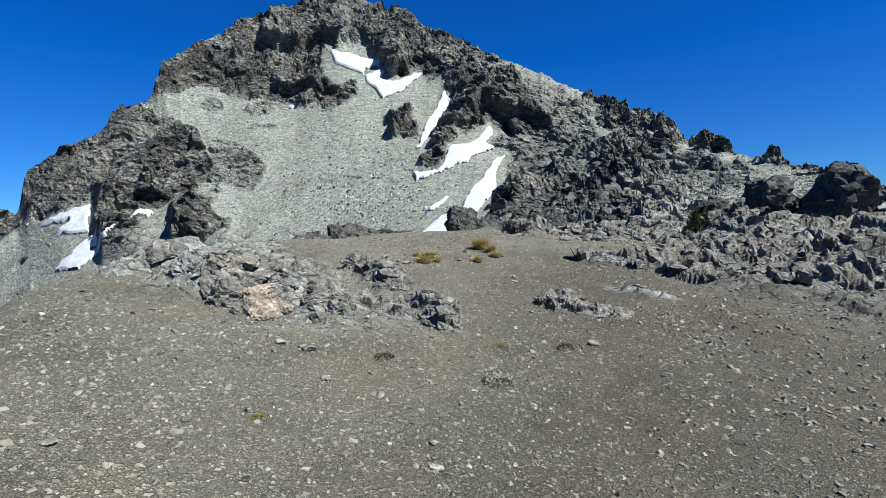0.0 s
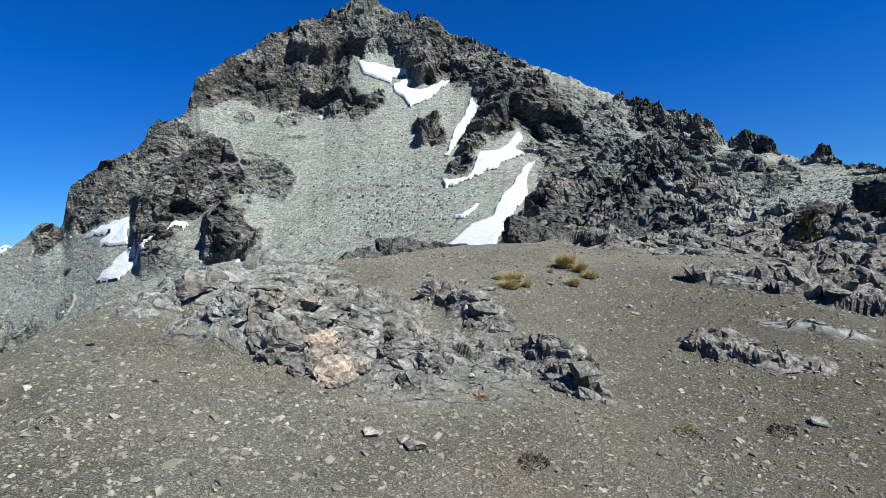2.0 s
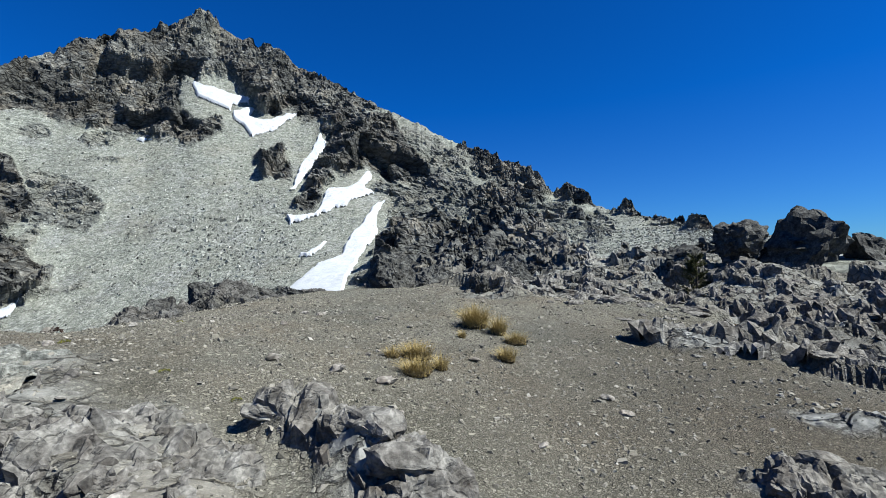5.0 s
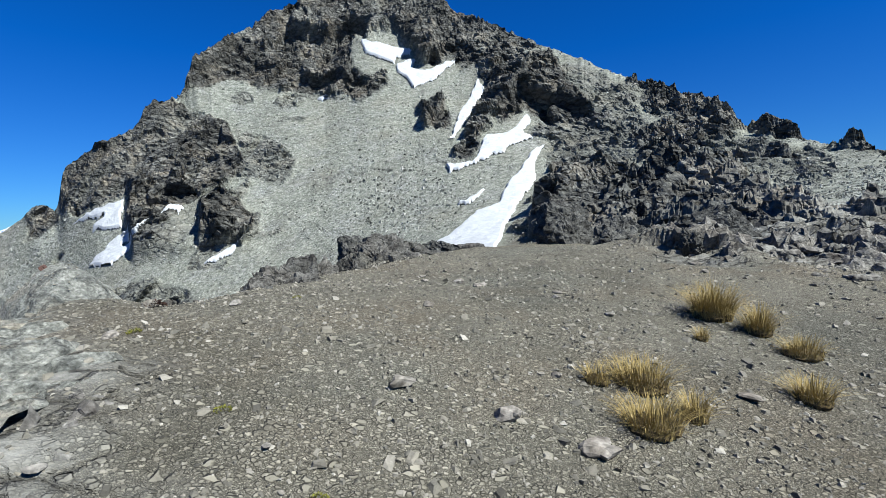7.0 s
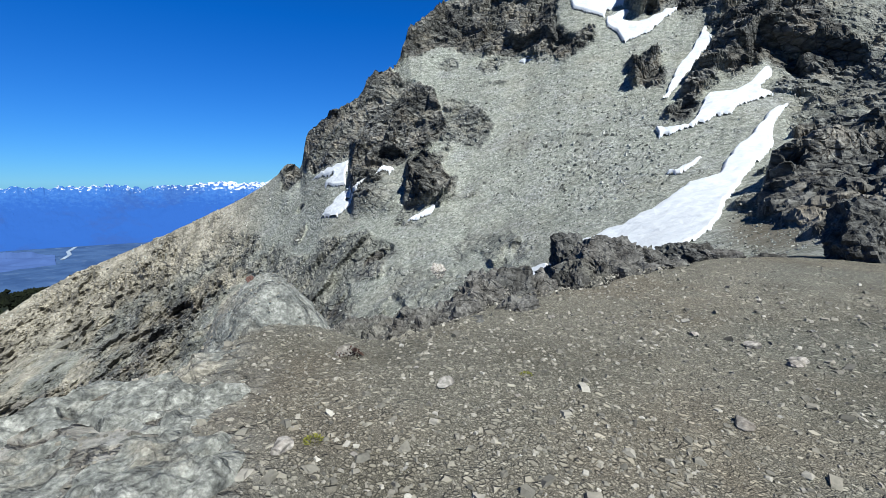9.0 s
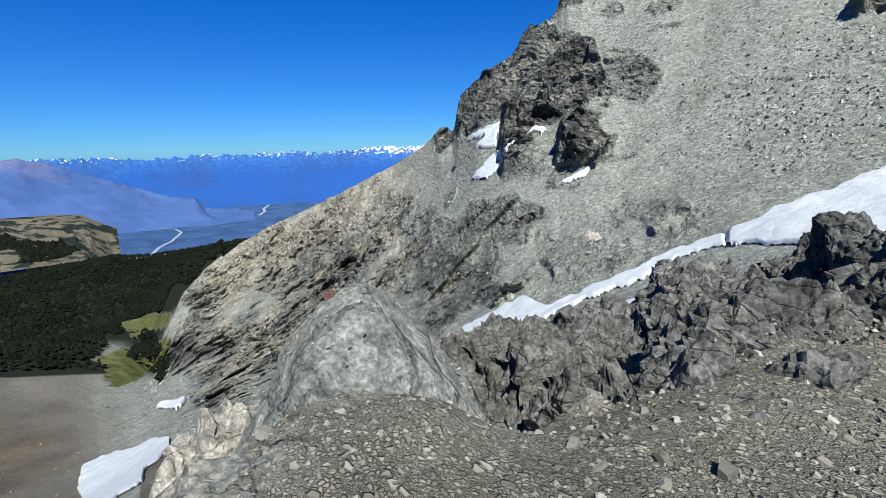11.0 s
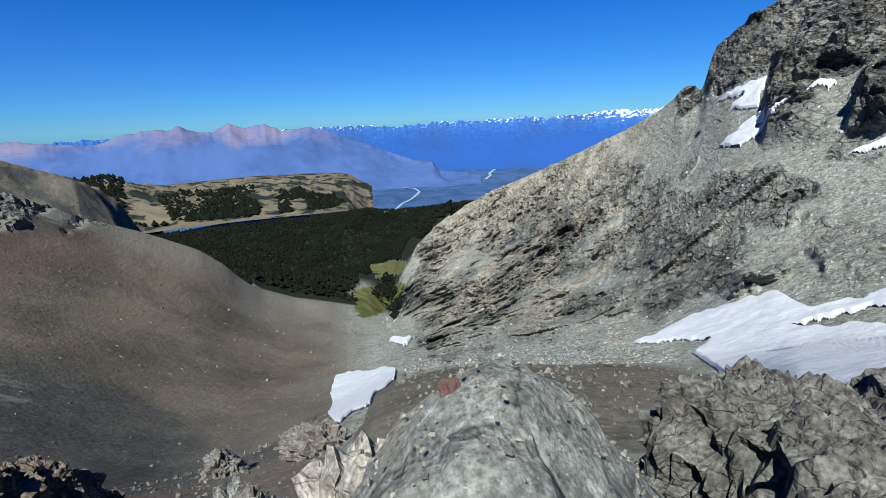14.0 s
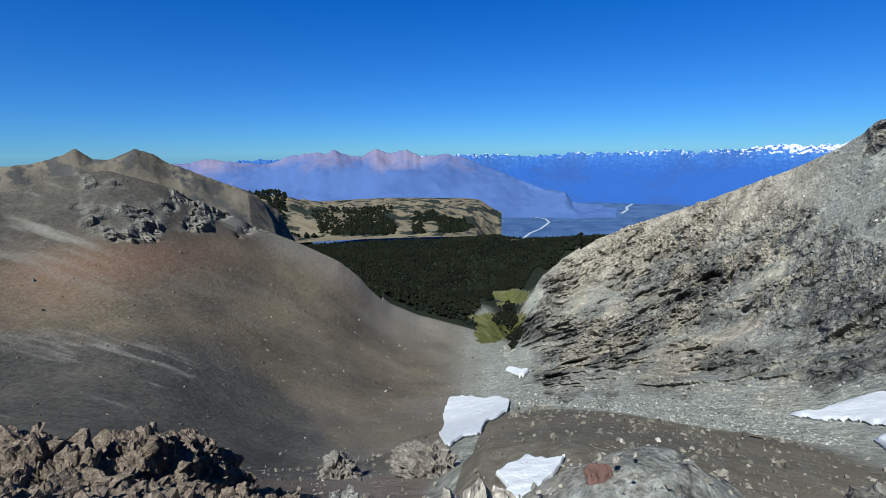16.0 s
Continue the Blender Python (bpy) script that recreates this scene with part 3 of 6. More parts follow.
def snow_material():
    n = Nodes("old_snow")
    base = n.ramp(n.noise(0.35, 6, 0.65), (0.36, (0.74, 0.76, 0.80)), (0.6, (0.86, 0.87, 0.89)))
    dirt = n.ramp(n.noise(1.1, 7, 0.7, n.scaled(1, 1, 0.4)), (0.62, 0.0), (0.8, 0.35))
    base = n.mix(dirt, base, (0.48, 0.45, 0.40))
    nb = n.bump(n.noise(0.9, 6, 0.6), 0.5, 0.5)
    return n.done(base, 0.65, nb, 0.3)


def plain_material(name, *stops, scale=3.0, bump=0.0, rough=0.9, spec=0.2):
    n = Nodes(name)
    v = n.noise(scale, 6, 0.65)
    return n.done(n.ramp(v, *stops), rough, n.bump(v, 0.5, bump) if bump else None, spec)


M_GROUND, M_SADDLE = mountain_material(), saddle_material()
M_ROCK = boulder_material("grey_rock", 1.15)
M_DARK = boulder_material("dark_rock", 0.48)
M_CRAG = boulder_material("crag_rock", 0.66, 0.08)
M_SLAB = boulder_material("grey_slab", 0.92, 0.2, 0.95, 0.6)
M_COBBLE = boulder_material("grey_cobble", 1.5, 0.35, 1.1, 0.25)
M_PALE = boulder_material("pale_rock", 2.0, 0.35, 1.5, 0.4)
M_KNOB = knob_material()
M_WARM = boulder_material("brown_rock", 0.9, 0.3, 0.8)
M_PINK = boulder_material("pink_rock", 2.2, 0.85, 1.6, 0.4)
M_TAN = boulder_material("tan_rock", 1.5, 0.6, 1.15, 0.6)
M_LAVA = boulder_material("lava_rock", 0.6, 0.75, 0.70)
M_RED = plain_material("red_rock", (0.3, (0.10, 0.055, 0.045)), (0.7, (0.22, 0.12, 0.095)), scale=9, bump=0.03)
M_BENCH = stones_material("bench_stones", 0.5)
M_STONES, M_TALUS, M_SNOW = stones_material("loose_stones", 0.86), talus_material(), snow_material()
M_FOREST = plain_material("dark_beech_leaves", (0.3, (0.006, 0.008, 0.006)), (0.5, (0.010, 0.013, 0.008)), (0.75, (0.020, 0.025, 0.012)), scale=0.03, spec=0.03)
M_STRAW = plain_material("dry_grass", (0.3, (0.30, 0.205, 0.065)), (0.55, (0.56, 0.41, 0.155)), (0.8, (0.85, 0.68, 0.36)), scale=14, rough=0.7)
M_NEEDLE = plain_material("green_needles", (0.3, (0.045, 0.055, 0.014)), (0.7, (0.12, 0.115, 0.03)), scale=9, rough=0.7)
M_BARK = plain_material("grey_bark", (0.3, (0.07, 0.055, 0.045)), (0.7, (0.17, 0.14, 0.115)), scale=30, bump=0.01)


# ---- the ground, one sheet to the horizon ----
# snow beds: bearing and height angle of their outline
SNOW = [
    ("upper", [(12.8, 19.6), (11.5, 19.4), (8.6, 18.8), (6.6, 18.5), (7.0, 18.1), (8.5, 17.7), (8.7, 17.2), (11.3, 18.0), (12.2, 18.3)]),
    ("tongue", [(8.7, 17.0), (6.0, 17.6), (6.8, 16.6), (4.7, 16.4), (1.6, 17.6), (2.0, 16.9), (4.4, 15.3), (6.8, 14.6), (7.5, 15.7), (8.5, 16.3)]),
    ("tip", [(18.0, 13.4), (16.2, 13.6), (17.0, 13.0)]),
    ("slot", [(-1.0, 15.7), (-1.3, 14.7), (-1.8, 14.1), (-0.2, 11.7), (1.2, 9.6), (2.4, 8.5), (1.8, 10.6), (0.4, 12.7)]),
]
SNOW += [
    ("arc", [(3.1, 6.0), (1.9, 5.6), (-0.1, 5.9), (-1.2, 7.2), (-1.8, 8.8), (-4.6, 9.0), (-6.9, 11.0), (-7.2, 10.4), (-6.2, 8.9), (-7.5, 8.4), (-4.5, 7.5), (-3.2, 6.7), (-1.1, 6.2), (0.2, 5.4), (2.6, 4.8)]),
    ("strip", [(1.5, 0.8), (0.3, 1.5), (-1.9, 3.0), (-1.6, 2.1), (0.0, 1.0)]),
    ("gully", [(-9.1, 8.3), (-8.7, 7.3), (-7.7, 5.6), (-8.1, 3.4), (-6.6, 1.5), (-5.6, -0.2), (-4.4, -1.9), (-3.8, -4.3), (-2.1, -5.9), (0.3, -7.6), (4.0, -9.5), (13.5, -10.6), (13.7, -9.3), (6.9, -5.1), (2.3, -2.7), (-0.7, -0.2), (-3.5, 0.7), (-4.3, 3.2), (-6.1, 5.4), (-7.8, 7.1)]),
]
SNOW += [
    ("low", [(48.2, -25.1), (41.7, -21.3), (34.9, -17.5), (31.8, -18.7), (24.5, -15.1), (18.0, -11.4), (13.7, -9.3), (13.5, -10.6), (17.9, -12.4), (22.0, -15.4), (26.9, -17.6), (32.9, -20.7), (27.3, -19.1), (21.0, -16.6), (17.6, -14.5), (13.0, -13.8)]
     + [(12.8, -15.3), (18.0, -18.5), (24.4, -21.6), (29.2, -22.9), (37.6, -26.3), (41.6, -24.8), (39.7, -23.4)]),
    ("left_upper", [(42.2, 0.1), (40.3, 1.3), (37.4, 2.4), (38.1, -0.2), (40.4, -0.7), (39.4, 0.9)]),
    ("left_lower", [(37.4, -0.6), (37.6, -1.7), (38.2, -2.4), (34.9, -0.7), (38.2, -3.1), (39.5, -4.0), (40.5, -4.0), (41.3, -4.1), (39.5, -2.3)]),
]
SNOW += [
    ("left_strip", [(34.9, -0.4), (33.5, 0.8), (32.2, 1.3), (32.9, 0.6)]),
    ("mid_strip", [(31.0, -4.7), (29.2, -3.7), (26.7, -2.5), (27.5, -3.4), (29.5, -4.5)]),
    ("pond", [(85.3, -28.6), (83.2, -28.4), (77.1, -28.6), (77.1, -29.5), (79.2, -30.4), (79.9, -31.4), (82.5, -32.1), (83.7, -32.9), (85.6, -32.1)]),
    ("pond_small", [(78.1, -25.6), (76.4, -25.3), (74.6, -25.4), (76.0, -26.2)]),
    ("hollow", [(67.0, -30.9), (71.6, -31.4), (75.2, -32.9), (73.0, -33.9), (74.2, -34.9), (70.2, -35.0)]),
    ("patch", [(43.7, -30.2), (41.4, -29.5), (39.0, -29.5), (39.3, -30.8), (42.4, -31.8)]),
]


def snow_mask(az, el):
    """1 in the snow beds, soft at their edges."""
    m = np.zeros(az.shape)
    for _, poly in SNOW:
        for da, de in ((0, 0), (0.5, 0), (-0.5, 0), (0, 0.4), (0, -0.4), (1, 0), (-1, 0), (0, 0.8), (0, -0.8)):
            m += inside(poly, az + da, el + de) * 0.3
    return np.minimum(m, 1.0)


def big_blocks(x, y, z):
    u, v = 0.94 * x - 0.34 * z, 0.34 * x + 0.94 * z
    return facets(u / 38, y / 60, v / 120, 2, 1.3, 30) * 11.0 + facets(u / 22, y / 20, v / 36, 3, 1.4, 32) * 6.5 + facets(u / 11, y / 9, v / 9, 7, 1.2, 32) * 2.6


def relief(x, y, z, az, el, r, r0):
    """Roughness of the land: how far each point is pushed out along the slope."""
    rock = crag_mask(az, el)
    lone = smooth(0.74, 0.80, vnoise(x * 0.06, y * 0.06, z * 0.06, 9)) * smooth(4, 12, np.abs(az - 12 + 0.3 * el))
    rock = np.clip(rock * (0.75 + 0.6 * vnoise(x * 0.03, y * 0.03, z * 0.03, 5)) + 0.5 * lone * (az < 80), 0, 1)
    snow = snow_mask(az, el)
    spur = smooth(42, 50, az)
    broken = np.clip(-0.25 + 2.0 * (0.6 * vnoise(x * 0.022, y * 0.022, z * 0.022, 12) + 0.4 * vnoise(x * 0.07, y * 0.07, z * 0.07, 13)), 0, 1)
    rock = rock * (1 - spur + spur * broken)
    rock *= (1 - snow) * (1 - smooth(22, 30, az) * (1 - smooth(98, 106, r)) * smooth(12, 25, r - r0))
    fade = smooth(0, 45, r - r0)
    # beds of rock that dip to the right, broken into blocks
    u, v = 0.94 * x - 0.34 * z, 0.34 * x + 0.94 * z
    big = big_blocks(x, y, z)
    small = facets(u / 6.5, y / 5, v / 2.6, 15, 1.3, 36) * 1.9 * np.clip(r / 250, 0.35, 1)
    # the spur is broken evenly, with gullies that run down it
    gully = fbm(az / 1.6, el / 9, 0 * az, 4, 22)
    big = big * (1 - spur) + spur * (facets(u / 24, y / 20, v / 11, 4, 1.4, 36) * 8.0 + facets(u / 9, y / 8, v / 5, 6, 1.4, 36) * 4.2 + facets(u / 4.5, y / 4, v / 2.6, 16, 1.4, 36) * 1.9 + (0.3 - np.abs(gully)) * 12)
    # low ground towards the right: upright blocks
    near_ = (az < -3) & (r < 130)
    fine_ = np.zeros_like(x)
    if near_.any():
        fine_[near_] = (facets(u[near_] / 2.2, y[near_] / 2.0, v[near_] / 0.8, 19, 1.2, 40) * 0.75 + facets(u[near_] / 0.9, y[near_] / 0.9, v[near_] / 0.45, 20, 1.2, 40) * 0.28) * (1 - smooth(70, 130, r[near_]))
    low = smooth(8, 22, -az)
    big = big * (1 - low) + low * (facets(x / 17, y / 17, z / 12, 8, 1.2, 36) * 6.5 + facets(u / 9, y / 8, v / 3.0, 10, 1.2, 36) * 3.6 + facets(u / 4.5, y / 4, v / 1.4, 18, 1.2, 36) * 1.3)
    out = rock * ((3.5 * (1 - low) * (1 - spur) + big) * fade * np.clip(r / 160, 0.25, 1) + small * (0.3 + 0.7 * fade) + fine_)
    flat = (1 - 0.85 * snow) * (1 - 0.75 * smooth(78, 84, az)) * (1 - 0.9 * smooth(22, 32, az) * (1 - smooth(95, 112, r)))
    out += (1 - rock) * fade * flat * (fbm(x / 22, y / 22, z / 22, 4, 21) * 1.2 + fbm(x / 3, y / 3, z / 3, 3, 27) * 0.22)
    return out, rock


def meadows(az, el, x, y):
    """1 on the two green meadows at the foot of the spur."""
    da, de = 0.9 * fbm(x / 25, y / 25, 0 * x, 3, 35), 0.5 * fbm(x / 25, y / 25, 7 + 0 * x, 3, 36)
    a = inside([(80.2, -16.7), (75.6, -16.3), (75.3, -17.3), (78.6, -18.3)], az + da, el + de)
    b = inside([(83.0, -19.3), (78.5, -19.0), (75.6, -19.2), (76.2, -21.5), (81.3, -23.0), (82.3, -20.8)], az + da, el + de)
    return (a | b).astype(float)


COUNTS = [24, 84, 138, 108, 60, 22, 22, 18, 8, 8]
START = [sum(COUNTS[:k]) for k in range(len(COUNTS))]  # first row of each ring


def ground_sheet():
    az1 = np.concatenate([np.linspace(-180, -60, 40, endpoint=False), np.linspace(-60, 80, 1120, endpoint=False), np.linspace(80, 131, 210, endpoint=False), np.linspace(131, 180, 22)])
    counts = COUNTS
    R, Z = rings(az1)
    rows = []
    for k, c in enumerate(counts):
        t = np.linspace(0, 1, c, endpoint=(k == len(counts) - 1))
        if k == 1:
            t = t**1.6
        rows.append(R[k][:, None] + t[None] * (R[k + 1] - R[k])[:, None])
    r = np.concatenate(rows, 1)
    az = np.repeat(az1[:, None], r.shape[1], 1)
    z = land(az.ravel(), r.ravel()).reshape(r.shape)
    # round the kinks of the profile
    for _ in range(6):
        z[:, 1:-1] = 0.25 * z[:, :-2] + 0.5 * z[:, 1:-1] + 0.25 * z[:, 2:]
    el = np.degrees(np.arctan2(z - OZ, r))
    r0 = np.repeat(R[0][:, None], r.shape[1], 1)
    a = np.radians(az)
    x, y = OX - np.sin(a) * r, OY + np.cos(a) * r
    push, rock = relief(x, y, z, az, el, r, r0)
    r3 = np.repeat(R[5][:, None], r.shape[1], 1)
    far = r > r3 * 1.3
    push = push * (1 - 0.2 * smooth(0.90, 0.99, r / r3))
    push = np.where(far, 0, push)
    # the dark buttress beside the snow, and the one in the middle of the face
    wob = 0.9 * fbm(el / 2.2, az / 6, 0 * az, 4, 45)
    edge = az + wob
    butt = (1 - smooth(37.0, 37.5, edge)) * smooth(28, 37.0, edge) * smooth(-4.5, -2, el) * (1 - smooth(2.5, 6, el))
    butt2 = (1 - smooth(30.6, 31.0, edge)) * smooth(26, 30.6, edge) * smooth(-4, -1.5, el + wob) * (1 - smooth(1.0, 2.5, el + wob))
    push = push + 16 * butt + 12 * butt2 + (butt + butt2) * big_blocks(x, y, z) * 0.5
    rock = np.clip(rock + butt + butt2, 0, 1)
    low = smooth(8, 22, -az)
    x, y, z = x + np.sin(a) * push * (0.75 - 0.35 * low), y - np.cos(a) * push * (0.75 - 0.35 * low), z + push * (0.42 + 0.34 * low)
    z -= 1.6 * (1 - smooth(8.0, 11.5, r - r0))
    me = grid_mesh("ground", x, y, z)
    soft = 0.25 * (rock[:-1, :-1] + rock[1:, :-1] + rock[:-1, 1:] + rock[1:, 1:]) < 0.3
    me.polygons.foreach_set("use_smooth", soft.ravel())
    rr, aa, ee = r, az, el
    n1 = fbm(x / 60, y / 60, z / 60, 4, 33)
    brown = smooth(80, 86, aa + 3 * n1) * (1 - smooth(1.02, 1.2, rr / r3)) * (rr > 16)
    brown = np.maximum(brown, smooth(24, 30, aa) * (1 - smooth(-27.2, -26.0, ee + 0.6 * n1)) * (rr < 110) * (rr > 20) * (aa < 80) * 0.9)
    brown = np.maximum(brown, 0.85 * np.exp(-(((aa + 9) / 4.5) ** 2 + ((ee + 4) / 3.0) ** 2) ** 2))
    left_crag = smooth(-9, -7, ee + 2 * n1) * smooth(104, 112, aa) * (1 - smooth(122, 127, aa))
    brown = brown * (0.95 + 0.05 * smooth(30, 90, rr)) * (1 - 0.85 * rock * (ee > -14)) * (1 - 0.15 * smooth(-13, -10, ee - 0.45 * (aa - 97)) * (aa > 84) * (aa < 112))
    brown = np.maximum(brown, 0.7 * smooth(95, 98, aa) * (rr < r3 * 1.2) * (rr > 60))
    forest = (rr > r3 * 1.02) * np.maximum(smooth(470, 540, rr + 60 * n1), smooth(80.3, 82.3, aa + 2 * n1)) * (1 - smooth(1190, 1230, rr))
    meadow = meadows(aa, ee, x, y) * (rr > 380)
    lip = smooth(44, 52, aa) * (1 - smooth(72, 78, aa)) * np.exp(-(((ee + 28.6 + 0.5 * n1) / 0.9) ** 2)) * (rr < 60) * 0.8
    tan = lip + smooth(45, 52, aa) * (1 - smooth(70, 75, aa)) * np.maximum(smooth(-7.5, -2.5, (ee - along(CREST, aa, 2)) + 2.5 * n1) * 0.95, 0.8 * smooth(0.0, 0.25, fbm(aa / 2.4 + 0.4 * ee, ee / 3.5, 0 * aa, 4, 37)) * smooth(-26, -24, ee)) * (rr < r3 * 1.1)
    # bench lightened in colour, since its slope catches little sun
    tan = np.maximum(tan, 0.4 * smooth(26, 34, aa) * (1 - smooth(80, 84, aa)) * (rr < 62) * (rr > 14) * smooth(-0.3, 0.3, n1))
    lines = fbm((0.85 * ee - 0.52 * aa) * 0.9, (0.85 * aa + 0.52 * ee) * 0.09, 0 * aa, 5, 41, 0.6)
    streak_and_fill = smooth(0.22, 0.5, lines) * 0.8
    rust = np.exp(-(((aa - 120) / 10) ** 2 + ((ee + 10.5) / 2.2) ** 2)) + 0.35 * smooth(0.15, 0.5, n1) * (ee < -12)
    earth = smooth(-1.5, 1.5, ee - np.interp(aa, [85, 99, 105, 112, 130], [-36, -33, -26, -20.5, -14.5]) + 2.0 * n1)
    earth = np.maximum(0.95 * earth * (1 - 0.9 * smooth(-10, -7.5, ee + 2 * n1) * smooth(98, 104, aa)), 0.85 * (aa < 80))
    streak_and_fill = np.maximum(streak_and_fill * (1 - 0.8 * earth), 0.55 * smooth(-4.0, -0.5, ee - along(CREST, aa, 2) + 1.2 * n1) * smooth(82, 86, aa) * (1 - smooth(104, 109, aa)))
    # pale colour in place of the sun this lower slope is turned from
    streak_and_fill = np.maximum(streak_and_fill, 0.5 * smooth(-107, -95, -aa) * (1 - smooth(-19, -16.5, ee)) * smooth(-0.5, 0.4, n1) * (aa > 82))
    fan = 0.5 + 0.6 * fbm(aa / 0.9 + 0.05 * ee, ee / 9, 0 * aa, 5, 39, 0.6)
    rough = (0.05 + 0.95 * smooth(80, 170, rr)) * (1 - 0.75 * smooth(78, 84, aa))
    rust = np.maximum(rust, 0.8 * (rr < 40) * (aa > 84))
    for nm, v in (("rough", rough), ("fan", fan), ("earth", earth), ("rock", rock * (1 - forest)), ("brown", brown), ("forest", forest * (1 - meadow)), ("meadow", meadow), ("tan", tan), ("streak_and_fill", streak_and_fill), ("rust", rust)):
        put_attr(me, nm, v)
    me.materials.append(M_GROUND)
    ob = new("ground", me)
    tagged(ob, "grey-green scree, dark crags and brown ash slopes of a mountain", "ground", kind="structure")
    return ob, (az1, r, z, x, y, el)


ground, SHEET = ground_sheet()

# outcrops of the saddle: x, y, half length, half width, turn, height
OUTCROPS = [(-5.6, 11.4, 1.7, 1.0, 25, 0.75), (-4.6, 12.0, 1.3, 0.8, 10, 0.55), (-1.9, 13.5, 1.5, 0.6, -45, 0.5), (-0.5, 11.9, 1.2, 0.5, -40, 0.42), (-3.1, 11.6, 0.7, 0.35, -30, 0.22), (-0.3, 10.9, 0.8, 0.3, -50, 0.2),
            (3.2, 12.6, 1.6, 0.5, -35, 0.22), (5.5, 14.0, 1.6, 0.6, -30, 0.25), (6.5, 18.0, 2.2, 0.8, -30, 0.3), (-7.6, 12.8, 1.6, 1.0, 60, 0.7), (-6.4, 14.0, 1.0, 0.6, 20, 0.25)]


def saddle_height(x, y):
    z = near_land(x, y)
    az, r = bearing(x, y)
    rock = np.zeros_like(x)
    lift = np.zeros_like(x)
    for cx, cy, a, b, turn, h in OUTCROPS:
        c, s = math.cos(radians(turn)), math.sin(radians(turn))
        u, v = (x - cx) * c + (y - cy) * s, -(x - cx) * s + (y - cy) * c
        d = np.sqrt((u / a) ** 2 + (v / b) ** 2) + 0.45 * fbm(x * 1.1, y * 1.1, 0 * x, 3, 61)
        k = 1 - smooth(0.0, 1.3, d)
        rock = np.maximum(rock, 1 - smooth(0.6, 1.1, d))
        lift = np.maximum(lift, k * h * 1.2)
    right = smooth(7.5, 12, x - 0.25 * (y - 18) + 2.0 * fbm(x / 4, y / 4, 0 * x, 3, 63)) * smooth(8, 16, y)
    north = smooth(23.5, 26, y + 1.2 * fbm(x / 3, y / 3, 0 * x, 3, 64)) * smooth(1.0, 4, x)
    west = smooth(0.95, 1.25, r / along(RIM, az, 1)) * smooth(20, 40, az) * (1 - smooth(130, 150, az))
    ragged = np.maximum(right, north) * (0.45 + 0.55 * vnoise(x * 0.6, y * 0.6, 0 * x, 65))
    rock = np.clip(np.maximum(rock, np.maximum(ragged, 0.6 * west)), 0, 1)
    # the bare back that runs out to the knob
    side = -0.64 * (x + 5.9) - 0.77 * (y - 16.6)
    bare = smooth(-0.3, 1.0, side + 0.8 * fbm(x * 0.8, y * 0.8, 0 * x, 3, 67)) * (1 - smooth(3.0, 4.5, side)) * (1 - smooth(5, 8, r))
    rock = np.maximum(rock, 0.75 * bare)
    u, v = -0.8 * (x + 8.1) + 0.6 * (y - 18.7), 0.6 * (x + 8.1) + 0.8 * (y - 18.7)
    k = np.exp(-((u / 1.5) ** 2 + (v / 1.1) ** 2) ** 1.3)
    z = np.maximum(z, z * (1 - k) + (-0.55 - 0.12 * v * v) * k)
    # slabs that dip to the right
    u, v = 0.9 * x - 0.44 * y, 0.44 * x + 0.9 * y
    f = facets(u / 1.7, v / 1.1, 0 * z, 71, 0.8, 40) * 0.20 + facets(u / 0.7, v / 0.5, 0 * z, 73, 0.8, 40) * 0.11
    big = facets(u / 3.2, v / 1.8, 0 * z, 75, 1.0, 40) * 0.8 + facets(u / 1.2, v / 0.8, 0 * z, 74, 1.0, 40) * 0.25
    crag = smooth(0, 1.2, np.minimum(-5.2 - x, y - 20.0 + 0.25 * (x + 8))) * (1 - smooth(33, 35, y)) * (1 - smooth(10.5, 13, -x)) * smooth(-0.1, 0.6, -0.872 * (x + 7.6) + 0.49 * (y - 20.2))
    rock = np.maximum(rock, crag)
    blocks = facets(x / 1.5, y / 1.5, 0 * z, 76) * 0.8 + facets(x / 3.4, y / 3.4, 0 * z, 78) * 1.1 + facets(x / 0.6, y / 0.6, 0 * z, 80) * 0.35
    calm = 1 - 0.9 * smooth(1.05, 1.35, r / along(RIM, az, 1)) * smooth(20, 40, az) * (1 - smooth(130, 150, az)) * (1 - crag)
    f, big = f * calm, big * calm
    z = z + lift + rock * f * 0.85 + np.maximum(right, north) * big * 0.9 + crag * (0.45 * blocks + 0.1)
    z = z + (1 - rock) * calm * (fbm(x / 2.2, y / 2.2, 0 * x, 4, 77) * 0.10 + fbm(x / 0.5, y / 0.5, 0 * x, 3, 79) * 0.03)
    return z, rock


def crag_keep(x, y):
    """1 where the crag stands, 0 on the gravel beside it and round the knob."""
    side = -0.872 * (x + 7.6) + 0.49 * (y - 20.2) + 0.35 * fbm(x / 0.9, y / 0.9, 0 * x, 3, 142)
    edge = np.minimum.reduce([x + 13.4, -3.0 - x, y - 19.6, 34 - y])
    return smooth(0, 0.8, edge) * smooth(-0.15, 0.35, side) * smooth(1.9, 2.6, np.hypot(x + 9.0, y - 19.6))


